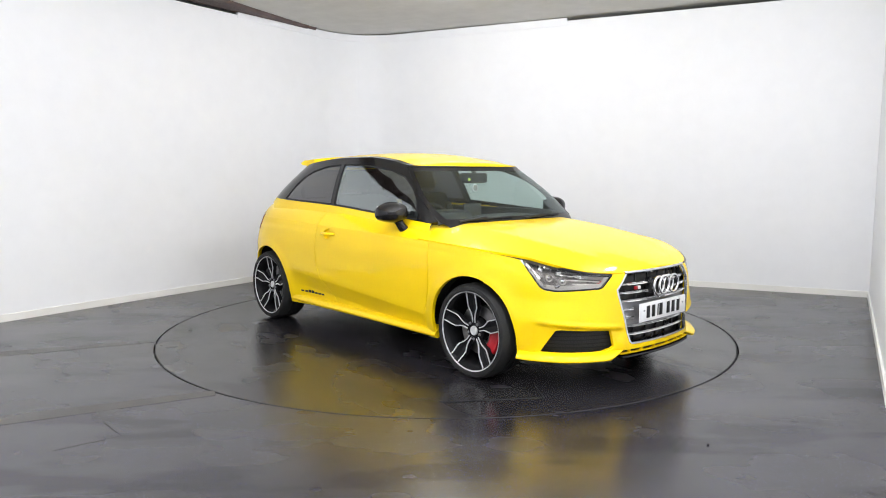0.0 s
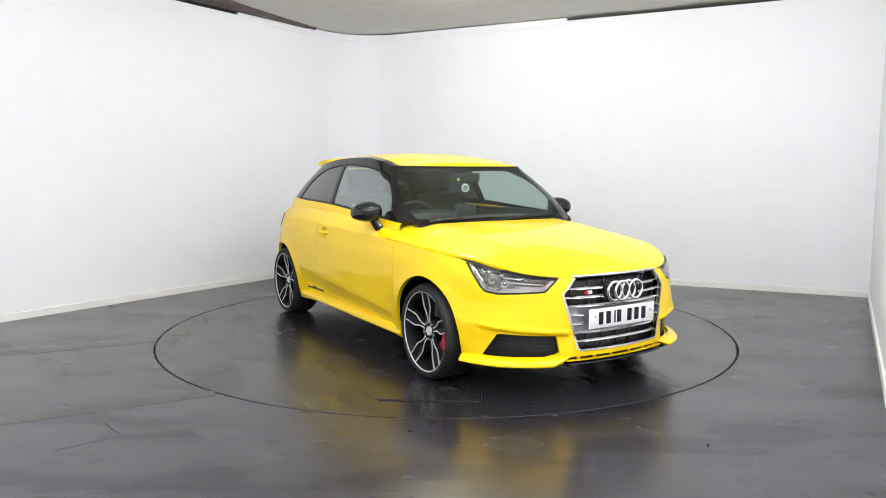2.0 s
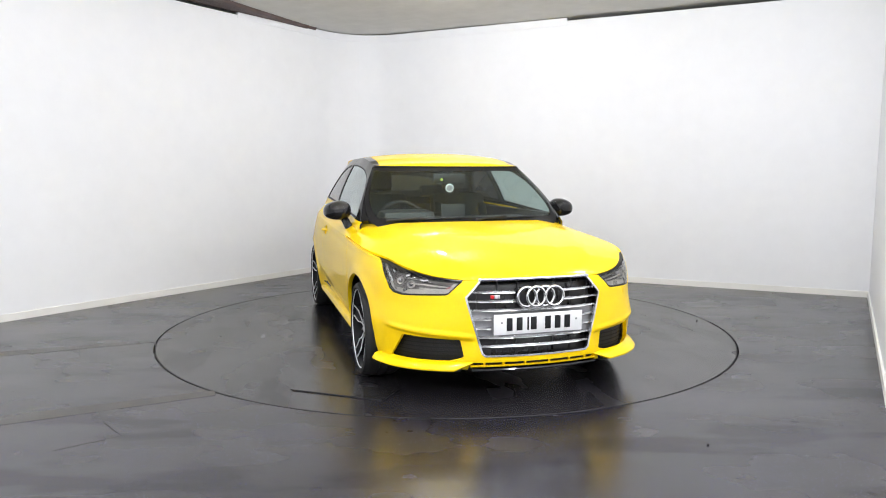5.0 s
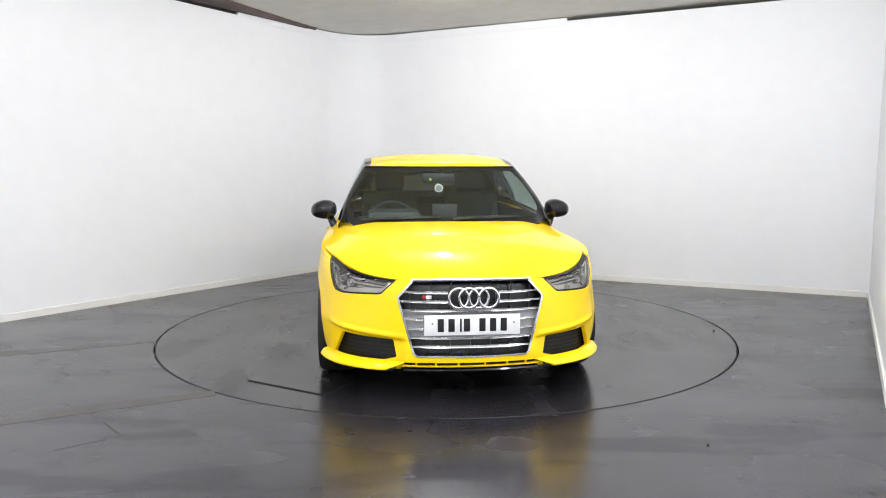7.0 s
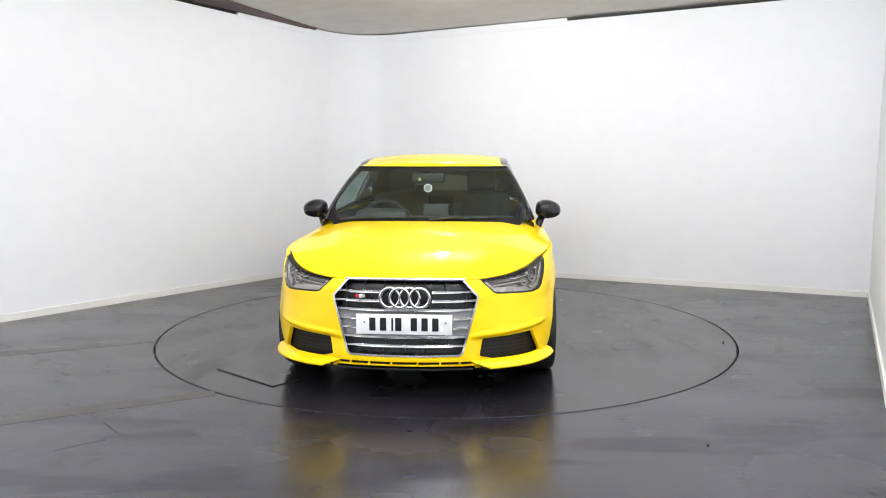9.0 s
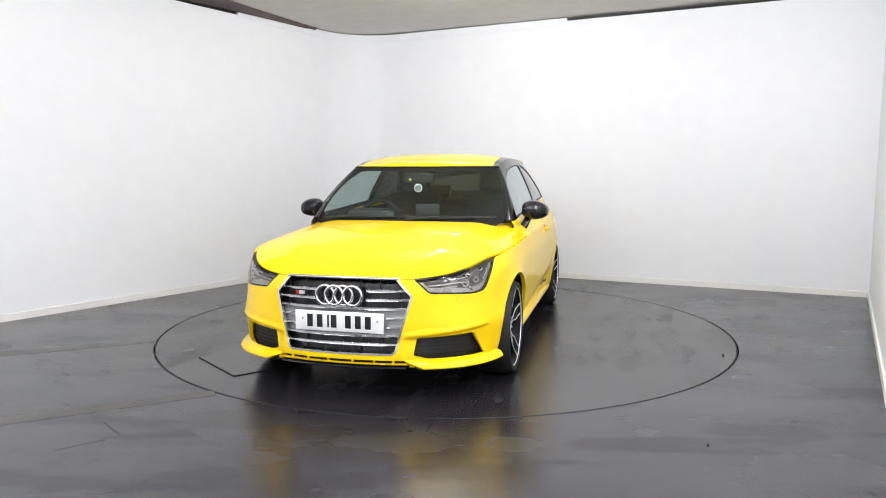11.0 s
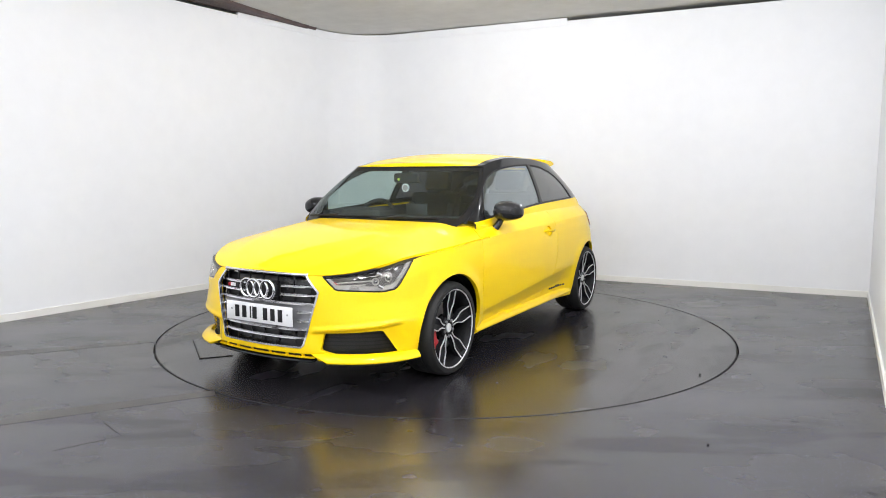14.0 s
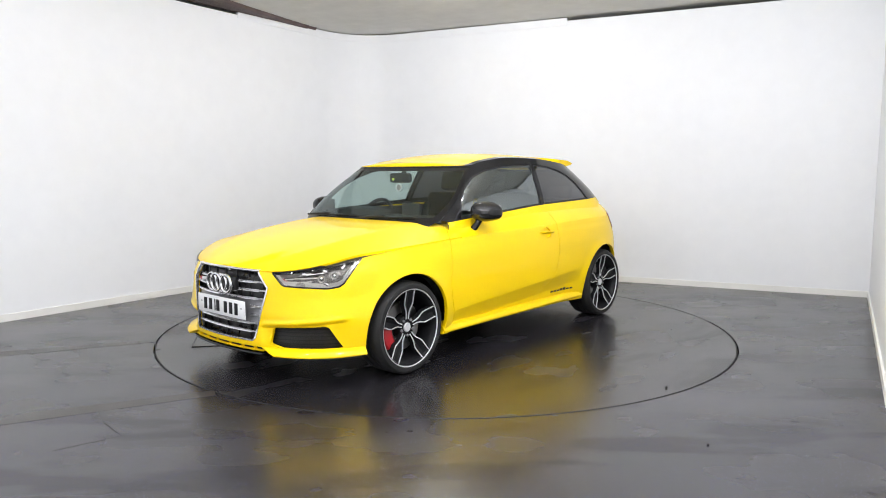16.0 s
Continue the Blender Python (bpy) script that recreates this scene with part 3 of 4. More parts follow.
part("body_side", sheet_mesh(both(flank), 0.025), PAINT, car)
tail = cut(rest, lambda v: -(v[:, 0] + 2.954 - 0.35 * np.maximum(0.62 - v[:, 2], 0)))
part("rear_bumper", sheet_mesh(both(tail), 0.02), PAINT, car)

upper = cut(deck_tris, lambda v: np.where(v[:, 0] > -0.5, seam(v) - 0.006, 1.0))
bonnet = cut(upper, lambda v: in_bonnet(v) - GAP)
part("bonnet", sheet_mesh(both(bonnet), 0.016), PAINT, car)
aft = cut(upper, lambda v: -in_bonnet(v) - GAP)
aft = cut(aft, lambda v: np.where(v[:, 0] < -2.70, 1.0, np.abs(v[:, 1]) - np.interp(v[:, 0], [-2.7, -2.4, -0.6, -0.5], [0.62, 0.705, 0.73, 0.66])))
part("rear_quarter", sheet_mesh(both(cut(aft, lambda v: -in_door(v) - GAP)), 0.012), PAINT, car)
door_skin = join(cut(rest, lambda v: in_door(v) - GAP), cut(aft, lambda v: in_door(v) - GAP))
cup = lambda v: np.where((np.abs(v[:, 1]) > 0.7), 0.045 * (1 - np.hypot((v[:, 0] + 1.525) / 0.060, (v[:, 2] - 0.793) / 0.040)), -1.0)
cup_back = shift(cut(door_skin, lambda v: cup(v) + 0.006), -0.017)
door_skin = cut(door_skin, lambda v: -cup(v))
for side in (1, -1):
    door = part("door", sheet_mesh(door_skin if side > 0 else flip(door_skin), 0.018, 6e-4), PAINT, car)
    # pull handle over a recessed cup
    bm = bmesh.new()
    tube(bm, [(-1.435, side * 0.858, 0.797), (-1.47, side * 0.880, 0.799), (-1.525, side * 0.886, 0.799), (-1.58, side * 0.880, 0.796), (-1.615, side * 0.858, 0.792)], [0.010, 0.013, 0.014, 0.013, 0.010], 12, squash=0.6)
    part("handle", bm, PAINT, door)
    part("handle_cup", sheet_mesh(cup_back if side > 0 else flip(cup_back)), PAINT_DEEP, door)
    # script on the lower door, as plain bars
    bm = bmesh.new()
    for i in range(7):
        x0 = -1.67 - 0.047 * i
        tall = 0.014 if i not in (3, 4) else 0.022
        near = skin[0][np.argmin((skin[0][:, 0] - x0 + 0.02) ** 2 + (skin[0][:, 2] - 0.302) ** 2)]
        yy = float(near[1])
        box(bm, x0 - 0.036, x0, side * (yy - 0.004) if side > 0 else -(yy + 0.003), side * (yy + 0.003) if side > 0 else -(yy - 0.004), 0.294, 0.294 + tall, 0.0015)
    part("script", bm, SATIN_BLACK, car, "dark grey script along the lower flank, as plain bars")

# dark inner shell behind the panel gaps
inner = shift(cut(cut(body_tris, lambda v: -in_grille(v) - 0.01), lambda v: np.minimum(arch(v), np.minimum(-in_lamp(v), -in_vent(v)))), -0.020)
part("inner_shell", sheet_mesh(both(inner)), SATIN_BLACK, car)
under_bonnet = shift(cut(deck_tris, lambda v: v[:, 0] + 0.50), -0.018)
part("bonnet_liner", sheet_mesh(both(under_bonnet)), SATIN_BLACK, car)
bm = bmesh.new()
box(bm, -3.0, 0.62, -0.60, 0.60, 0.17, 0.24, 0.03)
box(bm, -2.05, -0.42, -0.76, 0.76, 0.185, 0.26, 0.03)
part("underbody", bm, SATIN_BLACK, car)

# wheel housings
for wx in (0.0, -WHEELBASE):
    for side in (1, -1):
        bm = bmesh.new()
        ks = np.linspace(-0.25, math.pi + 0.25, 40)
        prof = [(0.344, 0.780), (0.356, 0.76), (0.356, 0.50)]
        rows = [[bm.verts.new((wx + r * math.cos(k), side * y, HUB_Z + r * math.sin(k))) for k in ks] for r, y in prof]
        for a, b in zip(rows, rows[1:]):
            for j in range(len(ks) - 1):
                bm.faces.new((a[j], a[j + 1], b[j + 1], b[j]))
        bm.faces.new(rows[-1])
        part("wheel_liner", bm, SATIN_BLACK, car)

# ---- bumper trim ----
def sweep(profile, q0, q1, half, nf=9.0, n=90, ends=0.04):
    """A strip along the nose's plan outline between two wraps; profile: (outwards, height) all round, pulled in at its ends."""
    x, y = outline(0.80, -3.16, half, 900, nf)
    keep = (y + 0.8 - x >= q0) & (y + 0.8 - x <= q1) & (x > -1.0)
    x, y = x[keep], y[keep]
    pick = np.linspace(0, len(x) - 1, n).astype(int)
    tx, ty = np.gradient(x), np.gradient(y)
    size = np.hypot(tx, ty)
    bm = bmesh.new()
    rows = []
    for i in pick:
        nx, ny = ty[i] / size[i], -tx[i] / size[i]
        q = y[i] + 0.8 - x[i]
        f = float(np.clip((q - q0) / ends, 0.02, 1)) if q0 > 0.01 else 1.0
        rows.append([bm.verts.new((x[i] + o * f * nx, y[i] + o * f * ny, h + (0.2355 - h) * (1 - f) * 0.95)) for o, h in profile])
    m = len(profile)
    for a, b in zip(rows, rows[1:]):
        for j in range(m):
            bm.faces.new((a[j], b[j], b[(j + 1) % m], a[(j + 1) % m]))
    bm.faces.new(rows[0][::-1])
    bm.faces.new(rows[-1])
    bmesh.ops.recalc_face_normals(bm, faces=bm.faces)
    return bm


def mirrored(bm):
    for v in bm.verts:
        v.co.y = -v.co.y
    bmesh.ops.reverse_faces(bm, faces=bm.faces)
    return bm


for side in (1, -1):
    lip = sweep([(-0.03, 0.190), (0.022, 0.190), (0.030, 0.194), (0.031, 0.202), (0.012, 0.226), (-0.03, 0.238)], 0.40, 1.262, 0.845, 9.0, 120, 0.13)
    part("bumper_lip", lip if side > 0 else mirrored(lip), PAINT, car)
    lip = sweep([(-0.05, 0.178), (-0.012, 0.178), (-0.008, 0.189), (-0.05, 0.1885)], 0.45, 1.24, 0.845, 9.0, 60)
    part("lip_underside", lip if side > 0 else mirrored(lip), SATIN_BLACK, car)
    mid = sweep([(-0.04, 0.211), (0.005, 0.211), (0.007, 0.2155), (-0.04, 0.2165)], 0.0, 0.43, 0.845, 9.0, 50)
    part("lower_blade", mid if side > 0 else mirrored(mid), PAINT, car)
    mid = sweep([(-0.06, 0.186), (0.004, 0.186), (0.010, 0.192), (0.006, 0.1995), (-0.06, 0.1995)], 0.0, 0.41, 0.845, 9.0, 50)
    part("splitter", mid if side > 0 else mirrored(mid), GLOSS_BLACK, car)
for ty_ in (-0.30, -0.195, -0.072, 0.072, 0.195, 0.30):
    tx_ = 0.797 - 0.55 * abs(ty_) ** 2.6
    bm = bmesh.new()
    box(bm, tx_ - 0.04, tx_ - 0.002, ty_ - 0.0045, ty_ + 0.0045, 0.2125, 0.2365)
    part("blade_tab", bm, PAINT, car)
slot = shift(cut(cut(body_tris, lambda v: np.minimum(0.26 - v[:, 2], 0.40 - np.abs(v[:, 1]))), lambda v: v[:, 0] - 0.4), -0.03)
part("lower_slot", sheet_mesh(both(slot)), SATIN_BLACK, car)

for side in (1, -1):
    # sill skirt along the doors
    bm = bmesh.new()
    rows = []
    for x in np.linspace(-0.335, -2.135, 50):
        u = (-0.335 - x) / 1.8
        up = 0.016 * u
        f = min(1.0, (x + 2.135) / 0.03 + 0.25)
        prof = [(0.74, 0.192), (0.812, 0.190), (0.832, 0.200), (0.836, 0.212), (0.826, 0.238), (0.805, 0.250), (0.74, 0.256)]
        rows.append([bm.verts.new((x - 0.03 * (1 - f) - 0.25 * (0.212 - h) * (u < 0.02), side * (0.78 + (y - 0.78) * (0.6 + 0.4 * f)), h + up)) for y, h in prof])
    for a, b in zip(rows, rows[1:]):
        for j in range(len(prof)):
            bm.faces.new((a[j], b[j], b[(j + 1) % len(prof)], a[(j + 1) % len(prof)]))
    bm.faces.new(rows[0])
    bm.faces.new(rows[-1])
    bmesh.ops.recalc_face_normals(bm, faces=bm.faces)
    part("sill_skirt", bm, PAINT, car, smooth=30)

# headlight washer covers
for side in (1, -1):
    flap = cut(shift(body_tris, 0.0016), lambda v: poly(qz(v), (0.800, 0.553), (0.806, 0.575), (0.815, 0.580), (0.925, 0.574), (0.930, 0.565), (0.920, 0.548), (0.808, 0.548)))
    part("washer_cover", sheet_mesh(flap if side > 0 else flip(flap), 0.004), PAINT, car)

# ---- side air intakes ----
hole = cut(body_tris, lambda v: in_vent(v) + 0.012)
for side in (1, -1):
    back = shift(hole, -0.040)
    vent = part("air_intake", sheet_mesh(back if side > 0 else flip(back)), MESH_BLACK, car, "black honeycomb air intake in the bumper corner")
    for k in range(6):
        bm = bmesh.new()
        zz = 0.238 + 0.022 * k
        row = cut(cut(shift(hole, -0.026), lambda v: 0.0028 - np.abs(v[:, 2] - zz)), lambda v: in_vent(v) + 0.002)
        for tri in (row[1] if side > 0 else row[1][:, ::-1]):
            bm.faces.new([bm.verts.new(row[0][i] * np.array([1, side, 1])) for i in tri])
        bmesh.ops.remove_doubles(bm, verts=bm.verts, dist=1e-5)
        part("intake_bar", bm, SATIN_BLACK, vent)

# ---- radiator grille ----
grille = new("grille")
grille.parent = car
grille["label"] = "black radiator grille with chrome frame and double chrome slats"
face = join(body_tris, cut(deck_tris, lambda v: np.minimum(v[:, 0] - 0.3, 0.72 - v[:, 2])))
ring = cut(cut(shift(face, 0.004), lambda v: in_grille(v) + 0.002), lambda v: 0.0085 - in_grille(v))
ring = cut(ring, lambda v: 0.688 - v[:, 2])
part("chrome_frame", sheet_mesh(both(ring), 0.018), CHROME, grille)
top_bar = bmesh.new()
ys = np.linspace(-0.325, 0.325, 50)
tube(top_bar, [(0.803 - 0.61 * abs(y) ** 2.2 - 0.018, y, 0.6845 - 0.05 * abs(y) ** 2) for y in ys], 0.0085, 10, squash=1.0)
part("chrome_top_bar", top_bar, CHROME, grille)
well = shift(cut(body_tris, lambda v: in_grille(v) + 0.02), -0.055)
part("grille_back", sheet_mesh(both(well), 0.0), GRILLE_BLACK, grille)


def nose_x(y, z, out=0.0):
    w = float(FLANK(z))
    return MID + (float(NOSE(z)) - MID) * (1 - min(abs(y) / w, 0.99) ** 2.05) ** (1 / float(SHARP(z))) + out


def grille_half(z):
    return float(np.interp(z, [0.282, 0.55, 0.588, 0.680], [0.318, 0.392, 0.400, 0.318]))


def slat(z, y0, y1, tall):
    """One double chrome slat, thinner towards its ends."""
    bm = bmesh.new()
    ys = np.linspace(y0, y1, 40)
    rows = []
    for y in ys:
        end = min(abs(abs(y) - grille_half(z)) / 0.075, 1.0)
        h = tall * (0.62 if end < 0.95 else 1.0)
        x = nose_x(y, z, -0.010 if end >= 0.95 else -0.012)
        rows.append([bm.verts.new((x - d, y, z + h * k)) for d, k in ((0.03, -0.9), (0.0, -1.0), (0.002, -0.45), (0.007, 0.0), (0.002, 0.45), (0.0, 1.0), (0.03, 0.9))])
    for a, b in zip(rows, rows[1:]):
        for j in range(6):
            bm.faces.new((a[j], b[j], b[j + 1], a[j + 1]))
    bmesh.ops.recalc_face_normals(bm, faces=bm.faces)
    return bm


for z in (0.613, 0.564, 0.516, 0.467, 0.416, 0.367, 0.319):
    g = grille_half(z) - 0.006
    if z in (0.467, 0.416):
        for a, b in ((-g, -0.262), (0.262, g)):
            part("slat", slat(z, a, b, 0.0076), CHROME, grille)
    elif z > 0.55:
        for a, b in ((-g, -0.128), (0.150, g)):
            part("slat", slat(z, a, b, 0.0076), CHROME, grille)
    else:
        part("slat", slat(z, -g, g, 0.0076), CHROME, grille)
bm = bmesh.new()
for y in np.arange(-0.33, 0.34, 0.11):
    top_z = 0.675 - max(0.0, abs(y) - 0.318) * 1.1
    low_z = 0.275 if abs(y) < 0.318 else 0.275 + (abs(y) - 0.318) * 3.7
    x = nose_x(y, 0.5, -0.040)
    box(bm, x - 0.010, x, y - 0.0025, y + 0.0025, low_z, top_z)
part("ribs", bm, GRILLE_BLACK, grille)
bm = bmesh.new()
rows = []
for y in np.linspace(-0.368, 0.368, 40):
    rows.append([bm.verts.new((nose_x(y, z, -0.030), y, z)) for z in (0.508, 0.46, 0.41, 0.372)])
for a, b in zip(rows, rows[1:]):
    for j in range(3):
        bm.faces.new((a[j], a[j + 1], b[j + 1], b[j]))
part("plate_carrier", bm, CARRIER_GREY, grille)

# four interlinked rings
emblem = new("emblem")
emblem.parent = car
emblem["label"] = "four interlinked chrome rings on the grille"
for i in range(4):
    bm = bmesh.new()
    cy = -0.0805 + 0.0535 * i + 0.006
    tube(bm, [(0.808 + (0.004 if i % 2 else 0.0), cy + 0.0525 * math.cos(k), 0.588 + 0.0525 * math.sin(k)) for k in np.linspace(0, 2 * math.pi, 49)[:-1]], 0.0090, 10, True)
    part("ring", bm, CHROME, emblem)
bm = bmesh.new()
box(bm, 0.745, 0.785, -0.12, 0.13, 0.545, 0.635, 0.01)
part("emblem_mount", bm, GRILLE_BLACK, emblem)

# model badge, as plain shapes
badge = new("badge")
badge.parent = car
badge["label"] = "small red and silver badge on the grille"
for y0, y1, mat, nm in ((-0.268, -0.250, RED, "red_field"), (-0.247, -0.228, SILVER, "silver_bar"), (-0.224, -0.218, SILVER, "silver_bar")):
    bm = bmesh.new()
    box(bm, 0.762, 0.778, y0, y1, 0.580, 0.599, 0.002)
    part(nm, bm, mat, badge)

# number plate, its characters as plain bars
plate = new("number_plate")
plate.parent = car
plate["label"] = "white number plate with a row of plain dark bars"
bm = bmesh.new()
box(bm, 0.796, 0.802, -0.260, 0.260, 0.386, 0.497, 0.002)
part("plate_board", bm, PLATE_WHITE, plate)
for y in (-0.171, -0.113, -0.063, -0.030, 0.054, 0.112, 0.170):
    bm = bmesh.new()
    wide = 0.010 if y == -0.063 else 0.034
    box(bm, 0.8015, 0.8045, y - wide / 2, y + wide / 2, 0.406, 0.477, 0.0008)
    part("character_bar", bm, SATIN_BLACK, plate)
for y in (-0.215, 0.225):
    bm = bmesh.new()
    lathe(bm, [(0.0001, 0.004), (0.005, 0.003), (0.006, 0.0)], 12, "Z", Matrix.Translation((0.802, y, 0.452)) @ pose(0, 0, 0, 0, 90, 0))
    part("screw_cap", bm, CARRIER_GREY, plate)
bm = bmesh.new()
box(bm, 0.784, 0.797, -0.13, 0.12, 0.376, 0.388, 0.002)
box(bm, 0.790, 0.799, 0.075, 0.115, 0.371, 0.389, 0.003)
part("plate_bracket", bm, CARRIER_GREY, plate)

# ---- headlights ----
lens_sheet = cut(face, lambda v: in_lamp(v))
lens_sheet = cut(lens_sheet, lambda v: np.minimum(seam(v) * -1 + 0.004, v[:, 0]))
for side in (1, -1):
    lamp_ = new("headlight")
    lamp_.parent = car
    lamp_["label"] = "smoked headlight with a black surround and bright reflectors"
    put = (lambda s: s) if side > 0 else flip
    seal = cut(shift(lens_sheet, -0.002), lambda v: np.maximum(0.009 - in_lamp(v), seam(v) + 0.005))
    part("seal", sheet_mesh(put(seal), 0.02), GLOSS_BLACK, lamp_)
    lens = cut(shift(lens_sheet, -0.0025), lambda v: in_lamp(v) - 0.0085)
    lens = cut(lens, lambda v: -seam(v) - 0.0045)
    part("lens", sheet_mesh(put(lens)), LENS, lamp_).visible_shadow = False
    part("housing", sheet_mesh(put(shift(lens_sheet, -0.055))), HOUSING, lamp_)
    bezel = cut(shift(lens_sheet, -0.020), lambda v: np.minimum(np.maximum(0.030 - in_lamp(v), seam(v) + 0.016), in_lamp(v) - 0.002))
    part("bezel", sheet_mesh(put(bezel), 0.03), BEZEL, lamp_)

    def on(q, z, depth):
        """A point inside the lamp at a wrap and a height."""
        near = lens_sheet[0][np.argmin((wrap(lens_sheet[0]) - q) ** 2 + (lens_sheet[0][:, 2] - z) ** 2)]
        y = near[1]
        return Vector((near[0] - depth * 0.8, side * (y - depth * 0.6), z))

    def bar(name, pts, r, mat):
        bm = bmesh.new()
        tube(bm, [on(*p) for p in pts], r, 8)
        part(name, bm, mat, lamp_)

    bar("light_guide", [(0.60, 0.634, 0.028), (0.70, 0.640, 0.028), (0.80, 0.645, 0.028), (0.92, 0.648, 0.028)], 0.0045, BEZEL)
    bar("light_guide", [(0.62, 0.622, 0.028), (0.72, 0.622, 0.028), (0.82, 0.626, 0.028)], 0.0035, BEZEL)
    bar("light_guide", [(0.72, 0.655, 0.03), (0.84, 0.668, 0.03), (0.96, 0.678, 0.03)], 0.0035, CHROME)
    bar("light_guide", [(1.08, 0.650, 0.028), (1.13, 0.688, 0.028), (1.15, 0.708, 0.028)], 0.008, CHROME)
    bar("reflector", [(0.76, 0.668, 0.03), (0.79, 0.664, 0.03), (0.82, 0.668, 0.03)], 0.011, CHROME)
    bar("reflector", [(0.92, 0.690, 0.03), (0.95, 0.684, 0.03)], 0.012, CHROME)
    bar("reflector", [(0.93, 0.618, 0.026), (0.965, 0.606, 0.026)], 0.011, CHROME)
    bar("reflector", [(1.06, 0.700, 0.03), (1.09, 0.712, 0.03)], 0.010, CHROME)
    bar("red_reflector", [(0.585, 0.632, 0.034), (0.64, 0.610, 0.034), (0.70, 0.607, 0.034)], 0.010, RED)
    for q, z, r in ((0.90, 0.642, 0.021), (1.01, 0.658, 0.019)):
        bm = bmesh.new()
        c = on(q, z, 0.030)
        m = Matrix.Translation(c) @ pose(0, 0, 0, 0, 0, side * 38) @ pose(0, 0, 0, 0, 90, 0)
        lathe(bm, [(0.0001, 0.012), (r * 0.5, 0.008), (r * 0.72, 0.0)], 24, "Z", m)
        part("projector", bm, LAMP_GLASS, lamp_)
        bm = bmesh.new()
        lathe(bm, [(r * 0.74, -0.01), (r * 0.78, 0.006), (r, 0.008), (r, -0.012)], 24, "Z", m)
        part("projector_ring", bm, BEZEL, lamp_)

# ---- cabin ----
BELT_LINE = pchip([(-2.7, 1.045), (-2.36, 1.029), (-1.6, 1.002), (-1.05, 0.964), (-0.58, 0.932), (-0.45, 0.918)])


def in_door_glass(v):
    p = poly(xz(v), (-0.595, 0.90), (-0.600, 0.975), (-0.665, 1.080), (-0.750, 1.158), (-0.875, 1.228), (-1.04, 1.278), (-1.24, 1.305), (-1.44, 1.320), (-1.66, 1.325), (-1.585, 0.90))
    return np.minimum(p, v[:, 2] - BELT_LINE(v[:, 0]) - 0.004)


def in_rear_glass(v):
    p = poly(xz(v), (-1.625, 0.90), (-1.705, 1.323), (-1.90, 1.311), (-2.07, 1.274), (-2.17, 1.235), (-2.27, 1.165), (-2.385, 1.02), (-2.40, 0.90))
    return np.minimum(p, v[:, 2] - BELT_LINE(v[:, 0]) - 0.004)


def in_screen(v):
    edge = np.interp(v[:, 2], [0.90, 0.94, 1.10, 1.20, 1.30], [-0.415, -0.455, -0.66, -0.785, -0.915])
    return np.minimum(v[:, 0] - edge, 1.297 + 0.03 * (1 - (np.abs(v[:, 1]) / 0.56) ** 2) * 0.0 - v[:, 2])


def in_hatch_glass(v):
    return np.minimum(np.minimum(-2.60 - v[:, 0], v[:, 2] - 1.06), np.minimum(1.26 - v[:, 2], 0.52 - np.abs(v[:, 1])))


frame_sheet = cut(cabin_tris, lambda v: v[:, 2] - np.interp(v[:, 0], [-2.8, -2.6, -2.35, -0.47, -0.44], [1.05, 0.98, 0.86, 0.86, 0.90]))
for f in (in_door_glass, in_rear_glass, in_screen, in_hatch_glass):
    frame_sheet = cut(frame_sheet, lambda v, f=f: -f(v))
waist = cut(cut(frame_sheet, lambda v: BELT_LINE(v[:, 0]) - v[:, 2]), lambda v: np.minimum(-0.47 - v[:, 0], v[:, 0] + 2.75))
for side in (1, -1):
    part("waist_moulding", sheet_mesh(waist if side > 0 else flip(waist)), PAINT, car)
for side in (1, -1):
    lining = shift(waist, -0.012)
    part("waist_lining", sheet_mesh(lining if side > 0 else flip(lining)), TRIM, car)
frame_sheet = cut(frame_sheet, lambda v: np.where((v[:, 0] < -0.47) & (v[:, 0] > -2.75), v[:, 2] - BELT_LINE(v[:, 0]), 1.0))
frame_sheet = cut(frame_sheet, lambda v: np.where(v[:, 0] > -0.55, v[:, 2] - np.interp(v[:, 0], [-0.50, -0.46], [0.918, 0.930]), 1.0))
frame_ob = part("pillar_frame", sheet_mesh(both(frame_sheet), 0.03), GLOSS_BLACK, car, "gloss black pillars and roof rails")
glass = cut(shift(cabin_tris, -0.003), lambda v: np.minimum(in_screen(v), v[:, 2] - np.interp(np.abs(v[:, 1]), [0.60, 0.70], [0.85, 0.934])))
band = lambda v: np.minimum(in_screen(v), v[:, 2] - 0.918)
screen = part("windscreen", sheet_mesh(both(cut(glass, lambda v: band(v) - 0.028))), GLASS, car, "clear windscreen with a dark printed border")
screen.visible_shadow = False
part("screen_border", sheet_mesh(both(cut(cut(shift(cabin_tris, -0.0025), lambda v: np.minimum(in_screen(v), v[:, 2] - np.interp(np.abs(v[:, 1]), [0.60, 0.70], [0.85, 0.934]))), lambda v: 0.028 - band(v)))), GLOSS_BLACK, screen)
for side in (1, -1):
    put = (lambda s: s) if side > 0 else flip
    for name, f, mat in (("door_window", in_door_glass, GLASS_SIDE), ("quarter_window", in_rear_glass, GLASS_DARK)):
        g = part(name, sheet_mesh(put(cut(shift(cabin_tris, -0.006), lambda v, f=f: f(v) + 0.004))), mat, car)
        g.visible_shadow = False
        edge = cut(cut(shift(cabin_tris, -0.003), lambda v, f=f: f(v) + 0.001), lambda v, f=f: 0.010 - f(v))
        part("window_seal", sheet_mesh(put(edge), 0.006), SATIN_BLACK, g)
g = part("hatch_window", sheet_mesh(both(cut(shift(cabin_tris, -0.004), in_hatch_glass))), GLASS_HATCH, car)
g.visible_shadow = False

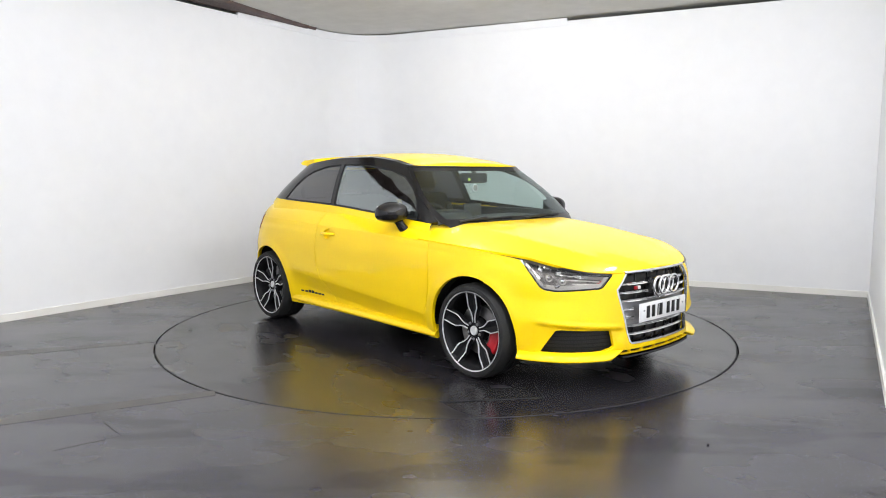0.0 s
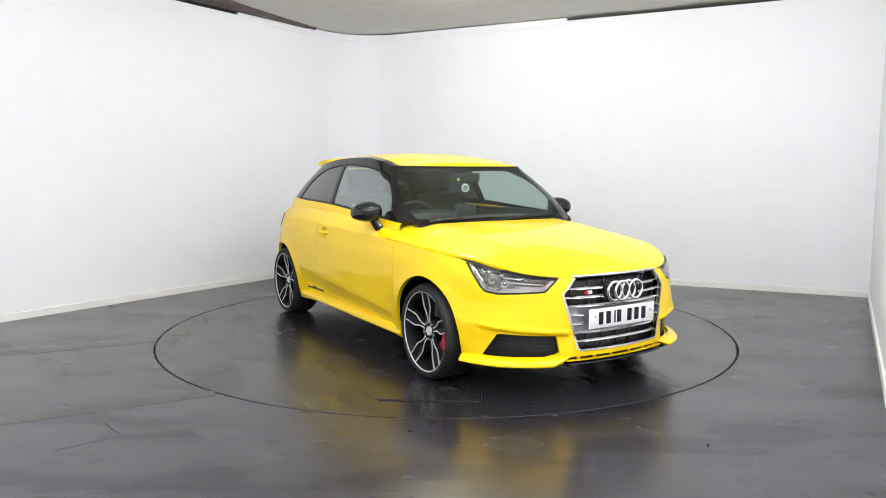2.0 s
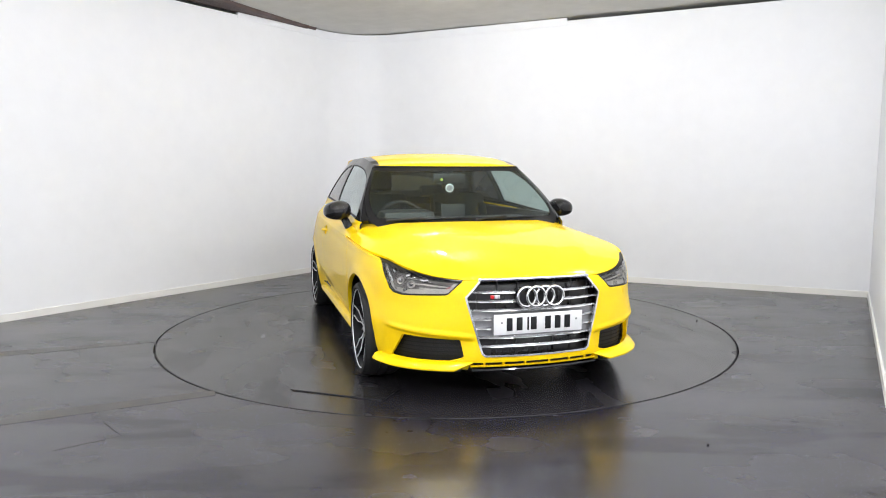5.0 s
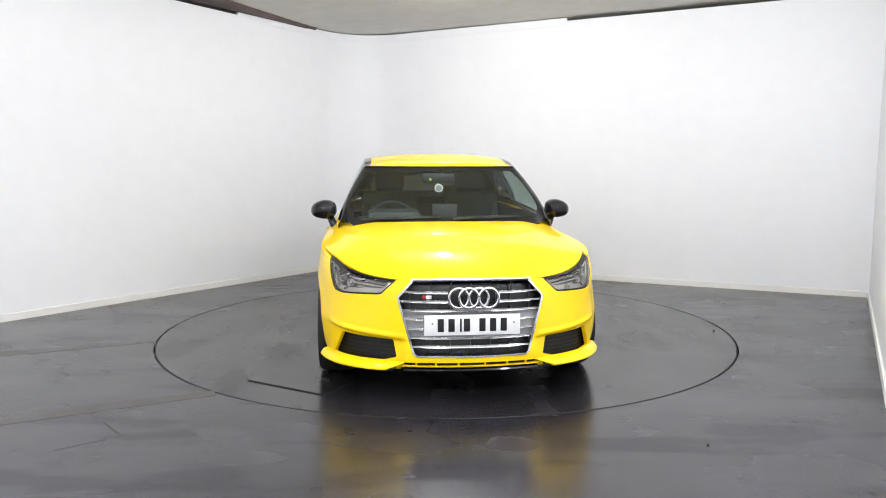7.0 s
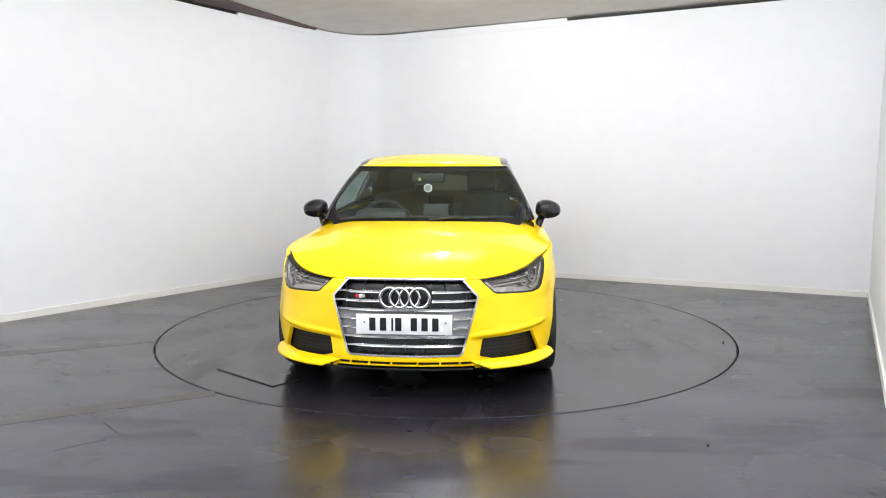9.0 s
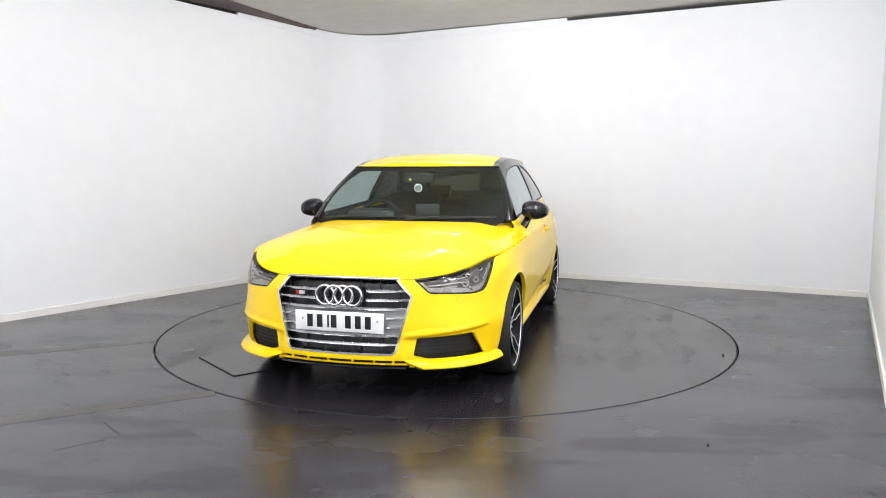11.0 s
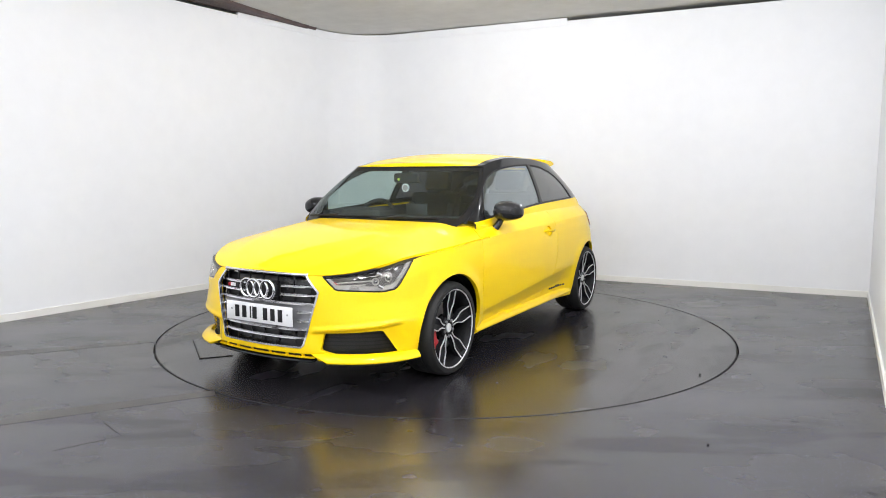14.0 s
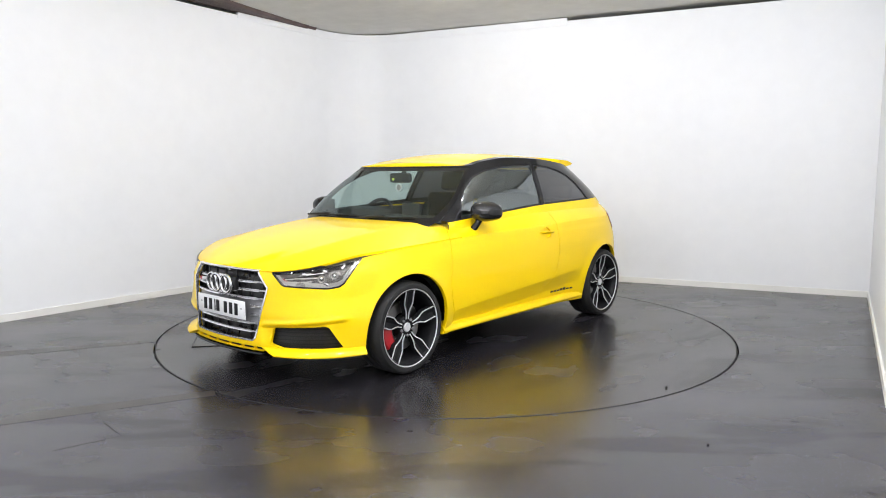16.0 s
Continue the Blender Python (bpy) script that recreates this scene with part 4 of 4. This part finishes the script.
rail = lambda v: np.minimum(np.abs(v[:, 1]) - np.interp(v[:, 0], [-2.5, -2.1, -1.4, -1.0, -0.86], [0.46, 0.505, 0.520, 0.522, 0.535]), -0.885 - v[:, 0])
part("roof_panel", sheet_mesh(both(cut(shift(roof_tris, 0.001), lambda v: -rail(v) - 0.002)), 0.008), PAINT, car, smooth=60)
for side in (1, -1):
    rail_sheet = cut(roof_tris, rail)
    part("roof_rail", sheet_mesh(rail_sheet if side > 0 else flip(rail_sheet), 0.004), GLOSS_BLACK, frame_ob, smooth=60)
# spoiler over the hatch
bm = bmesh.new()
rows = []
for y in np.linspace(-0.53, 0.53, 40):
    e = 1 - (abs(y) / 0.53) ** 4
    x1 = -2.40 - 0.065 * (0.35 + 0.65 * e)
    zc = 1.352 + 0.030 * (1 - (y / 0.53) ** 2)
    rows.append([bm.verts.new(p) for p in ((-2.22, y, zc + 0.020), (-2.36, y, zc + 0.012), (x1, y, zc - 0.006), (x1 - 0.004, y, zc - 0.014), (x1 + 0.02, y, zc - 0.026), (-2.34, y, zc - 0.035), (-2.22, y, zc - 0.02))])
for a, b in zip(rows, rows[1:]):
    for j in range(7):
        bm.faces.new((a[j], b[j], b[(j + 1) % 7], a[(j + 1) % 7]))
bm.faces.new(rows[0])
bm.faces.new(rows[-1])
bmesh.ops.recalc_face_normals(bm, faces=bm.faces)
part("spoiler", bm, PAINT, car, smooth=35)

for side in (1, -1):
    lamp_sheet = cut(shift(join(body_tris, deck_tris), 0.006), lambda v: np.minimum(poly(xz(v), (-2.66, 0.90), (-2.72, 0.765), (-3.2, 0.74), (-3.2, 0.93)), np.abs(v[:, 1]) - 0.35))
    part("tail_light", sheet_mesh(lamp_sheet if side > 0 else flip(lamp_sheet), 0.01), RED_LENS, car, "dark red tail light")

    # door mirror
    mirror = new("door_mirror")
    mirror.parent = car
    mirror["label"] = "gloss black door mirror on a slim stalk"
    bm = bmesh.new()
    bmesh.ops.create_uvsphere(bm, u_segments=40, v_segments=24, radius=1.0)
    for v in bm.verts:
        x, y, z = v.co
        e = 2.6
        k = (abs(x) ** e + abs(y) ** e + abs(z) ** e) ** (-1 / e)
        x, y, z = x * k, y * k, z * k
        if x < 0:
            x *= 0.5
        taper = 1.0 - 0.22 * max(0.0, y)
        zz = 0.074 * z * taper * (1.0 - 0.12 * max(0.0, -z))
        v.co = Vector((-0.750 + 0.118 * x - 0.022 * y, side * (0.872 + 0.094 * y), 0.985 + zz - 0.004 * y))
    part("mirror_cap", bm, GLOSS_BLACK, mirror, smooth=80)
    bm = bmesh.new()
    box(bm, -0.794, -0.788, -0.075, 0.075, -0.048, 0.048, 0.002, Matrix.Translation((0, side * 0.872, 0.986)) @ pose(0, 0, 0, 0, 0, 0))
    part("mirror_glass", bm, CHROME, mirror)
    bm = bmesh.new()
    tube(bm, [(-0.69, side * 0.790, 0.868), (-0.70, side * 0.806, 0.892), (-0.715, side * 0.820, 0.925), (-0.73, side * 0.840, 0.955)], [0.034, 0.031, 0.029, 0.032], 12, squash=0.75)
    part("stalk", bm, GLOSS_BLACK, mirror, smooth=60)

# wiper arms at the foot of the windscreen
for y0, y1 in ((0.08, 0.50), (-0.55, -0.06)):
    wiper = new("wiper")
    wiper.parent = car
    bm = bmesh.new()
    pts = []
    for k in range(8):
        u = k / 7
        y = y0 + (y1 - y0) * u
        i = np.argmin((cabin_tris[0][:, 1] - abs(y)) ** 2 + (cabin_tris[0][:, 2] - (0.934 + 0.014 * u)) ** 2 + 10 * (cabin_tris[0][:, 0] < -1))
        p = cabin_tris[0][i]
        pts.append((float(p[0]) + 0.008, y, 0.934 + 0.014 * u))
    tube(bm, pts, 0.004, 6)
    part("blade", bm, SATIN_BLACK, wiper)
    bm = bmesh.new()
    tube(bm, [(pts[0][0] + 0.03, y0 - 0.05, 0.935), (pts[3][0] + 0.016, pts[3][1], pts[3][2] + 0.012)], 0.007, 6)
    part("arm", bm, SATIN_BLACK, wiper)
# cowl
bm = bmesh.new()
rows = [[bm.verts.new((float(np.interp(abs(y), [0, 0.66, 0.75], [-0.39, -0.46, -0.50])) - d, y, z)) for d, z in ((-0.03, 0.918), (0.03, 0.912), (0.10, 0.90))] for y in np.linspace(-0.64, 0.64, 40)]
for a, b in zip(rows, rows[1:]):
    for j in range(2):
        bm.faces.new((a[j], a[j + 1], b[j + 1], b[j]))
part("cowl", bm, SATIN_BLACK, car)

# ---- inside the cabin ----
bm = bmesh.new()
box(bm, -1.02, -0.50, -0.66, 0.66, 0.70, 0.925, 0.05)
box(bm, -0.90, -0.64, -0.56, -0.16, 0.78, 0.985, 0.05)
part("dashboard", bm, TRIM, car)
bm = bmesh.new()
box(bm, -2.75, -0.6, -0.70, 0.70, 0.26, 0.34, 0.02)
for s_ in (1, -1):
    box(bm, -2.4, -0.62, s_ * 0.70 - 0.015, s_ * 0.70 + 0.015, 0.30, 0.962, 0.012)
box(bm, -2.66, -2.45, -0.60, 0.60, 0.30, 0.95, 0.03)
part("cabin_tub", bm, TRIM, car)
bm = bmesh.new()
box(bm, -2.69, -2.66, -0.60, 0.60, 0.80, 1.085, 0.008)
box(bm, -2.74, -2.44, -0.60, 0.60, 0.94, 0.965, 0.008)
part("parcel_shelf", bm, TRIM, car)
lining = cut(shift(roof_tris, -0.03), lambda v: np.minimum(-0.92 - v[:, 0], v[:, 0] + 2.42))
part("headlining", sheet_mesh(both(lining)), TRIM, car)
bm = bmesh.new()
box(bm, -0.87, -0.855, -0.065, 0.125, 0.915, 1.020, 0.004)
part("display", bm, TRIM, car)
bm = bmesh.new()
c = Vector((-0.86, -0.37, 0.87))
m = Matrix.Translation(c) @ pose(0, 0, 0, 0, -24, 0)
tube(bm, [m @ Vector((0, 0.182 * math.cos(k), 0.182 * math.sin(k))) for k in np.linspace(0, 2 * math.pi, 41)[:-1]], 0.016, 10, True)
box(bm, -0.02, 0.03, -0.07, 0.07, -0.06, 0.05, 0.015, m)
box(bm, 0.0, 0.02, -0.18, 0.18, -0.02, 0.02, 0.006, m)
box(bm, 0.0, 0.02, -0.02, 0.02, -0.18, 0.0, 0.006, m)
part("steering_wheel", bm, SATIN_BLACK, car)
for y in (0.36, -0.36):
    seat = new("seat")
    seat.parent = car
    seat["label"] = "dark front seat with an upright headrest"
    bm = bmesh.new()
    box(bm, -1.65, -1.15, y - 0.25, y + 0.25, 0.45, 0.60, 0.05)
    part("cushion", bm, SEAT, seat)
    bm = bmesh.new()
    m = Matrix.Translation((-1.66, y, 0.58)) @ pose(0, 0, 0, 0, -17, 0)
    box(bm, -0.06, 0.06, -0.25, 0.25, 0.0, 0.52, 0.05, m)
    box(bm, -0.02, 0.09, -0.25, -0.17, 0.08, 0.42, 0.03, m)
    box(bm, -0.02, 0.09, 0.17, 0.25, 0.08, 0.42, 0.03, m)
    part("backrest", bm, SEAT, seat)
    bm = bmesh.new()
    box(bm, -0.045, 0.05, -0.13, 0.13, 0.54, 0.72, 0.04, m)
    part("headrest", bm, SEAT, seat)
bench = new("rear_seat")
bench.parent = car
bm = bmesh.new()
m = Matrix.Translation((-2.36, 0, 0.55)) @ pose(0, 0, 0, 0, -20, 0)
box(bm, -0.06, 0.06, -0.60, 0.60, 0.0, 0.50, 0.05, m)
part("backrest", bm, SEAT, bench)
for y in (0.33, -0.33):
    bm = bmesh.new()
    box(bm, -0.04, 0.04, y - 0.12, y + 0.12, 0.50, 0.62, 0.03, m)
    part("headrest", bm, SEAT, bench)
# rear-view mirror with a round hanging tag
inside = new("rear_view_mirror")
inside.parent = car
bm = bmesh.new()
box(bm, -0.02, 0.02, -0.125, 0.125, -0.038, 0.038, 0.018, Matrix.Translation((-0.80, -0.02, 1.216)) @ pose(0, 0, 0, 0, 0, -8))
part("housing", bm, SATIN_BLACK, inside)
bm = bmesh.new()
tube(bm, [(-0.80, -0.01, 1.23), (-0.815, 0.0, 1.255), (-0.825, 0.0, 1.275)], 0.018, 8)
part("stem", bm, SATIN_BLACK, inside)
tag = new("hanging_tag")
tag.parent = car
tag["label"] = "round grey air freshener with a white rim, hung from the mirror"
bm = bmesh.new()
c = Matrix.Translation((-0.785, -0.022, 1.142)) @ pose(0, 0, 0, 0, 90, 0)
lathe(bm, [(0.0001, 0.006), (0.024, 0.006), (0.024, -0.006), (0.0001, -0.006)], 28, "Z", c)
part("disc", bm, TAG_GREY, tag)
bm = bmesh.new()
lathe(bm, [(0.024, 0.008), (0.031, 0.007), (0.031, -0.007), (0.024, -0.008)], 28, "Z", c)
part("rim", bm, SILVER, tag)
bm = bmesh.new()
tube(bm, [(-0.785, -0.022, 1.18), (-0.79, -0.022, 1.212)], 0.002, 6)
part("cord", bm, SATIN_BLACK, tag)
bm = bmesh.new()
bmesh.ops.create_uvsphere(bm, u_segments=14, v_segments=8, radius=0.011, matrix=Matrix.Translation((-0.782, -0.085, 1.205)))
part("green_bead", bm, LIME, tag)

# ---- wheels ----
def wheel(x, side):
    """A wheel whose outer face looks along y."""
    hub = new("wheel")
    hub.parent = car
    hub.matrix_local = pose(x, side * 0.743, HUB_Z, 0, 0, 0 if side > 0 else 180)
    bm = bmesh.new()
    R = HUB_Z
    lathe(bm, [(0.222, -0.10), (0.245, -0.112), (0.272, -0.115), (R - 0.012, -0.102), (R - 0.002, -0.085), (R, -0.06), (R, -0.030), (R - 0.006, -0.029), (R - 0.006, -0.024), (R, -0.023), (R, 0.023), (R - 0.006, 0.024), (R - 0.006, 0.029), (R, 0.030), (R, 0.06), (R - 0.002, 0.085), (R - 0.012, 0.102), (0.276, 0.113), (0.262, 0.117), (0.250, 0.116), (0.246, 0.108)], 96)
    part("tyre", bm, RUBBER, hub, smooth=35)
    bm = bmesh.new()
    lathe(bm, [(0.2385, 0.101), (0.2405, 0.110), (0.2445, 0.111), (0.2465, 0.108), (0.2470, 0.104)], 96)
    part("rim_lip", bm, SILVER, hub, "machined silver rim lip")
    bm = bmesh.new()
    lathe(bm, [(0.238, 0.106), (0.228, 0.095), (0.219, 0.070), (0.212, 0.0), (0.215, -0.10)], 80)
    part("rim", bm, RIM_BLACK, hub)
    outline_r = ((0.050, 0.010), (0.085, 0.011), (0.110, 0.018), (0.145, 0.036), (0.170, 0.0375), (0.205, 0.036), (0.237, 0.036))
    for i in range(5):
        turn = pose(0, 0, 0, 0, 72 * i, 0)
        lift = lambda r: 0.070 + 0.035 * (r / 0.24) ** 1.5
        bm = bmesh.new()
        rows = []
        for r, w in outline_r:
            y = lift(r)
            rows.append([bm.verts.new(turn @ Vector(p)) for p in ((-w - 0.006, y - 0.035, r), (-w - 0.003, y - 0.003, r), (-w + 0.003, y - 0.005, r), (0, y - 0.014 if r > 0.1 else y - 0.006, r), (w - 0.003, y - 0.005, r), (w + 0.003, y - 0.003, r), (w + 0.006, y - 0.035, r))])
        for a, b in zip(rows, rows[1:]):
            for j in range(6):
                bm.faces.new((a[j], a[j + 1], b[j + 1], b[j]))
        bmesh.ops.recalc_face_normals(bm, faces=bm.faces)
        part("spoke", bm, RIM_BLACK, hub, smooth=25)
        for s_ in (1, -1):
            bm = bmesh.new()
            rows = []
            for r, w in outline_r:
                y = lift(r)
                rows.append([bm.verts.new(turn @ Vector((s_ * (w + d), y + e, r))) for d, e in ((-0.0032, -0.006), (-0.0030, 0.0005), (0.0030, 0.0005), (0.0032, -0.006))])
            for a, b in zip(rows, rows[1:]):
                for j in range(3):
                    bm.faces.new((a[j], a[j + 1], b[j + 1], b[j]))
            bmesh.ops.recalc_face_normals(bm, faces=bm.faces)
            part("spoke_edge", bm, SILVER, hub, smooth=20)
    bm = bmesh.new()
    lathe(bm, [(0.072, 0.02), (0.070, 0.060), (0.060, 0.070), (0.036, 0.071), (0.034, 0.066)], 40)
    part("hub", bm, RIM_BLACK, hub)
    bm = bmesh.new()
    lathe(bm, [(0.029, 0.066), (0.029, 0.074), (0.026, 0.077), (0.022, 0.0765), (0.0001, 0.0755)], 32)
    part("centre_cap", bm, SILVER, hub)
    for i in range(5):
        k = radians(72 * i + 36 + 90)
        bm = bmesh.new()
        lathe(bm, [(0.0095, 0.055), (0.0095, 0.076), (0.007, 0.080), (0.0001, 0.080)], 8, "Y", Matrix.Translation((0.052 * math.cos(k), 0, 0.052 * math.sin(k))))
        part("wheel_bolt", bm, CARRIER_GREY, hub)
    bm = bmesh.new()
    lathe(bm, [(0.085, 0.010), (0.085, 0.022), (0.155, 0.022), (0.155, 0.0), (0.085, 0.0)], 56)
    part("brake_disc", bm, DISC_STEEL, hub, "worn steel brake disc")
    bm = bmesh.new()
    fwd = 1 if side > 0 else -1
    big = x > -1
    rows = []
    for k in np.linspace(-42, 26, 14) if big else np.linspace(140, 170, 8):
        a = radians(k)
        prof = ((0.115, 0.050), (0.180, 0.050), (0.190, 0.038), (0.190, -0.02), (0.115, -0.02))
        rows.append([bm.verts.new((fwd * r * math.cos(a), y, r * math.sin(a))) for r, y in prof])
    for a, b in zip(rows, rows[1:]):
        for j in range(5):
            bm.faces.new((a[j], b[j], b[(j + 1) % 5], a[(j + 1) % 5]))
    bm.faces.new(rows[0])
    bm.faces.new(rows[-1])
    bmesh.ops.recalc_face_normals(bm, faces=bm.faces)
    part("brake_caliper", bm, RED if big else TRIM, hub, "red brake caliper" if big else "", smooth=25)
    return hub


for wx in (0.0, -WHEELBASE):
    for side in (1, -1):
        wheel(wx, side)


# ---- what moves ----
def turned(t, dx=0.0, dy=0.0):
    """The turntable's pose at t seconds, and a thing's that stands on it with its origin at dx, dy."""
    a = -47.041 - 5.231 * t - 0.00177 * (t - 8) ** 2
    return pose(0, 0, 0, 0, 0, a) @ pose(dx, dy, 0)


def motions():
    times = [float(t) for t in range(17)]
    walk(turntable, [(t, turned(t)) for t in times])
    walk(car, [(t, turned(t, 1.2185, -0.0797)) for t in times])


motions()
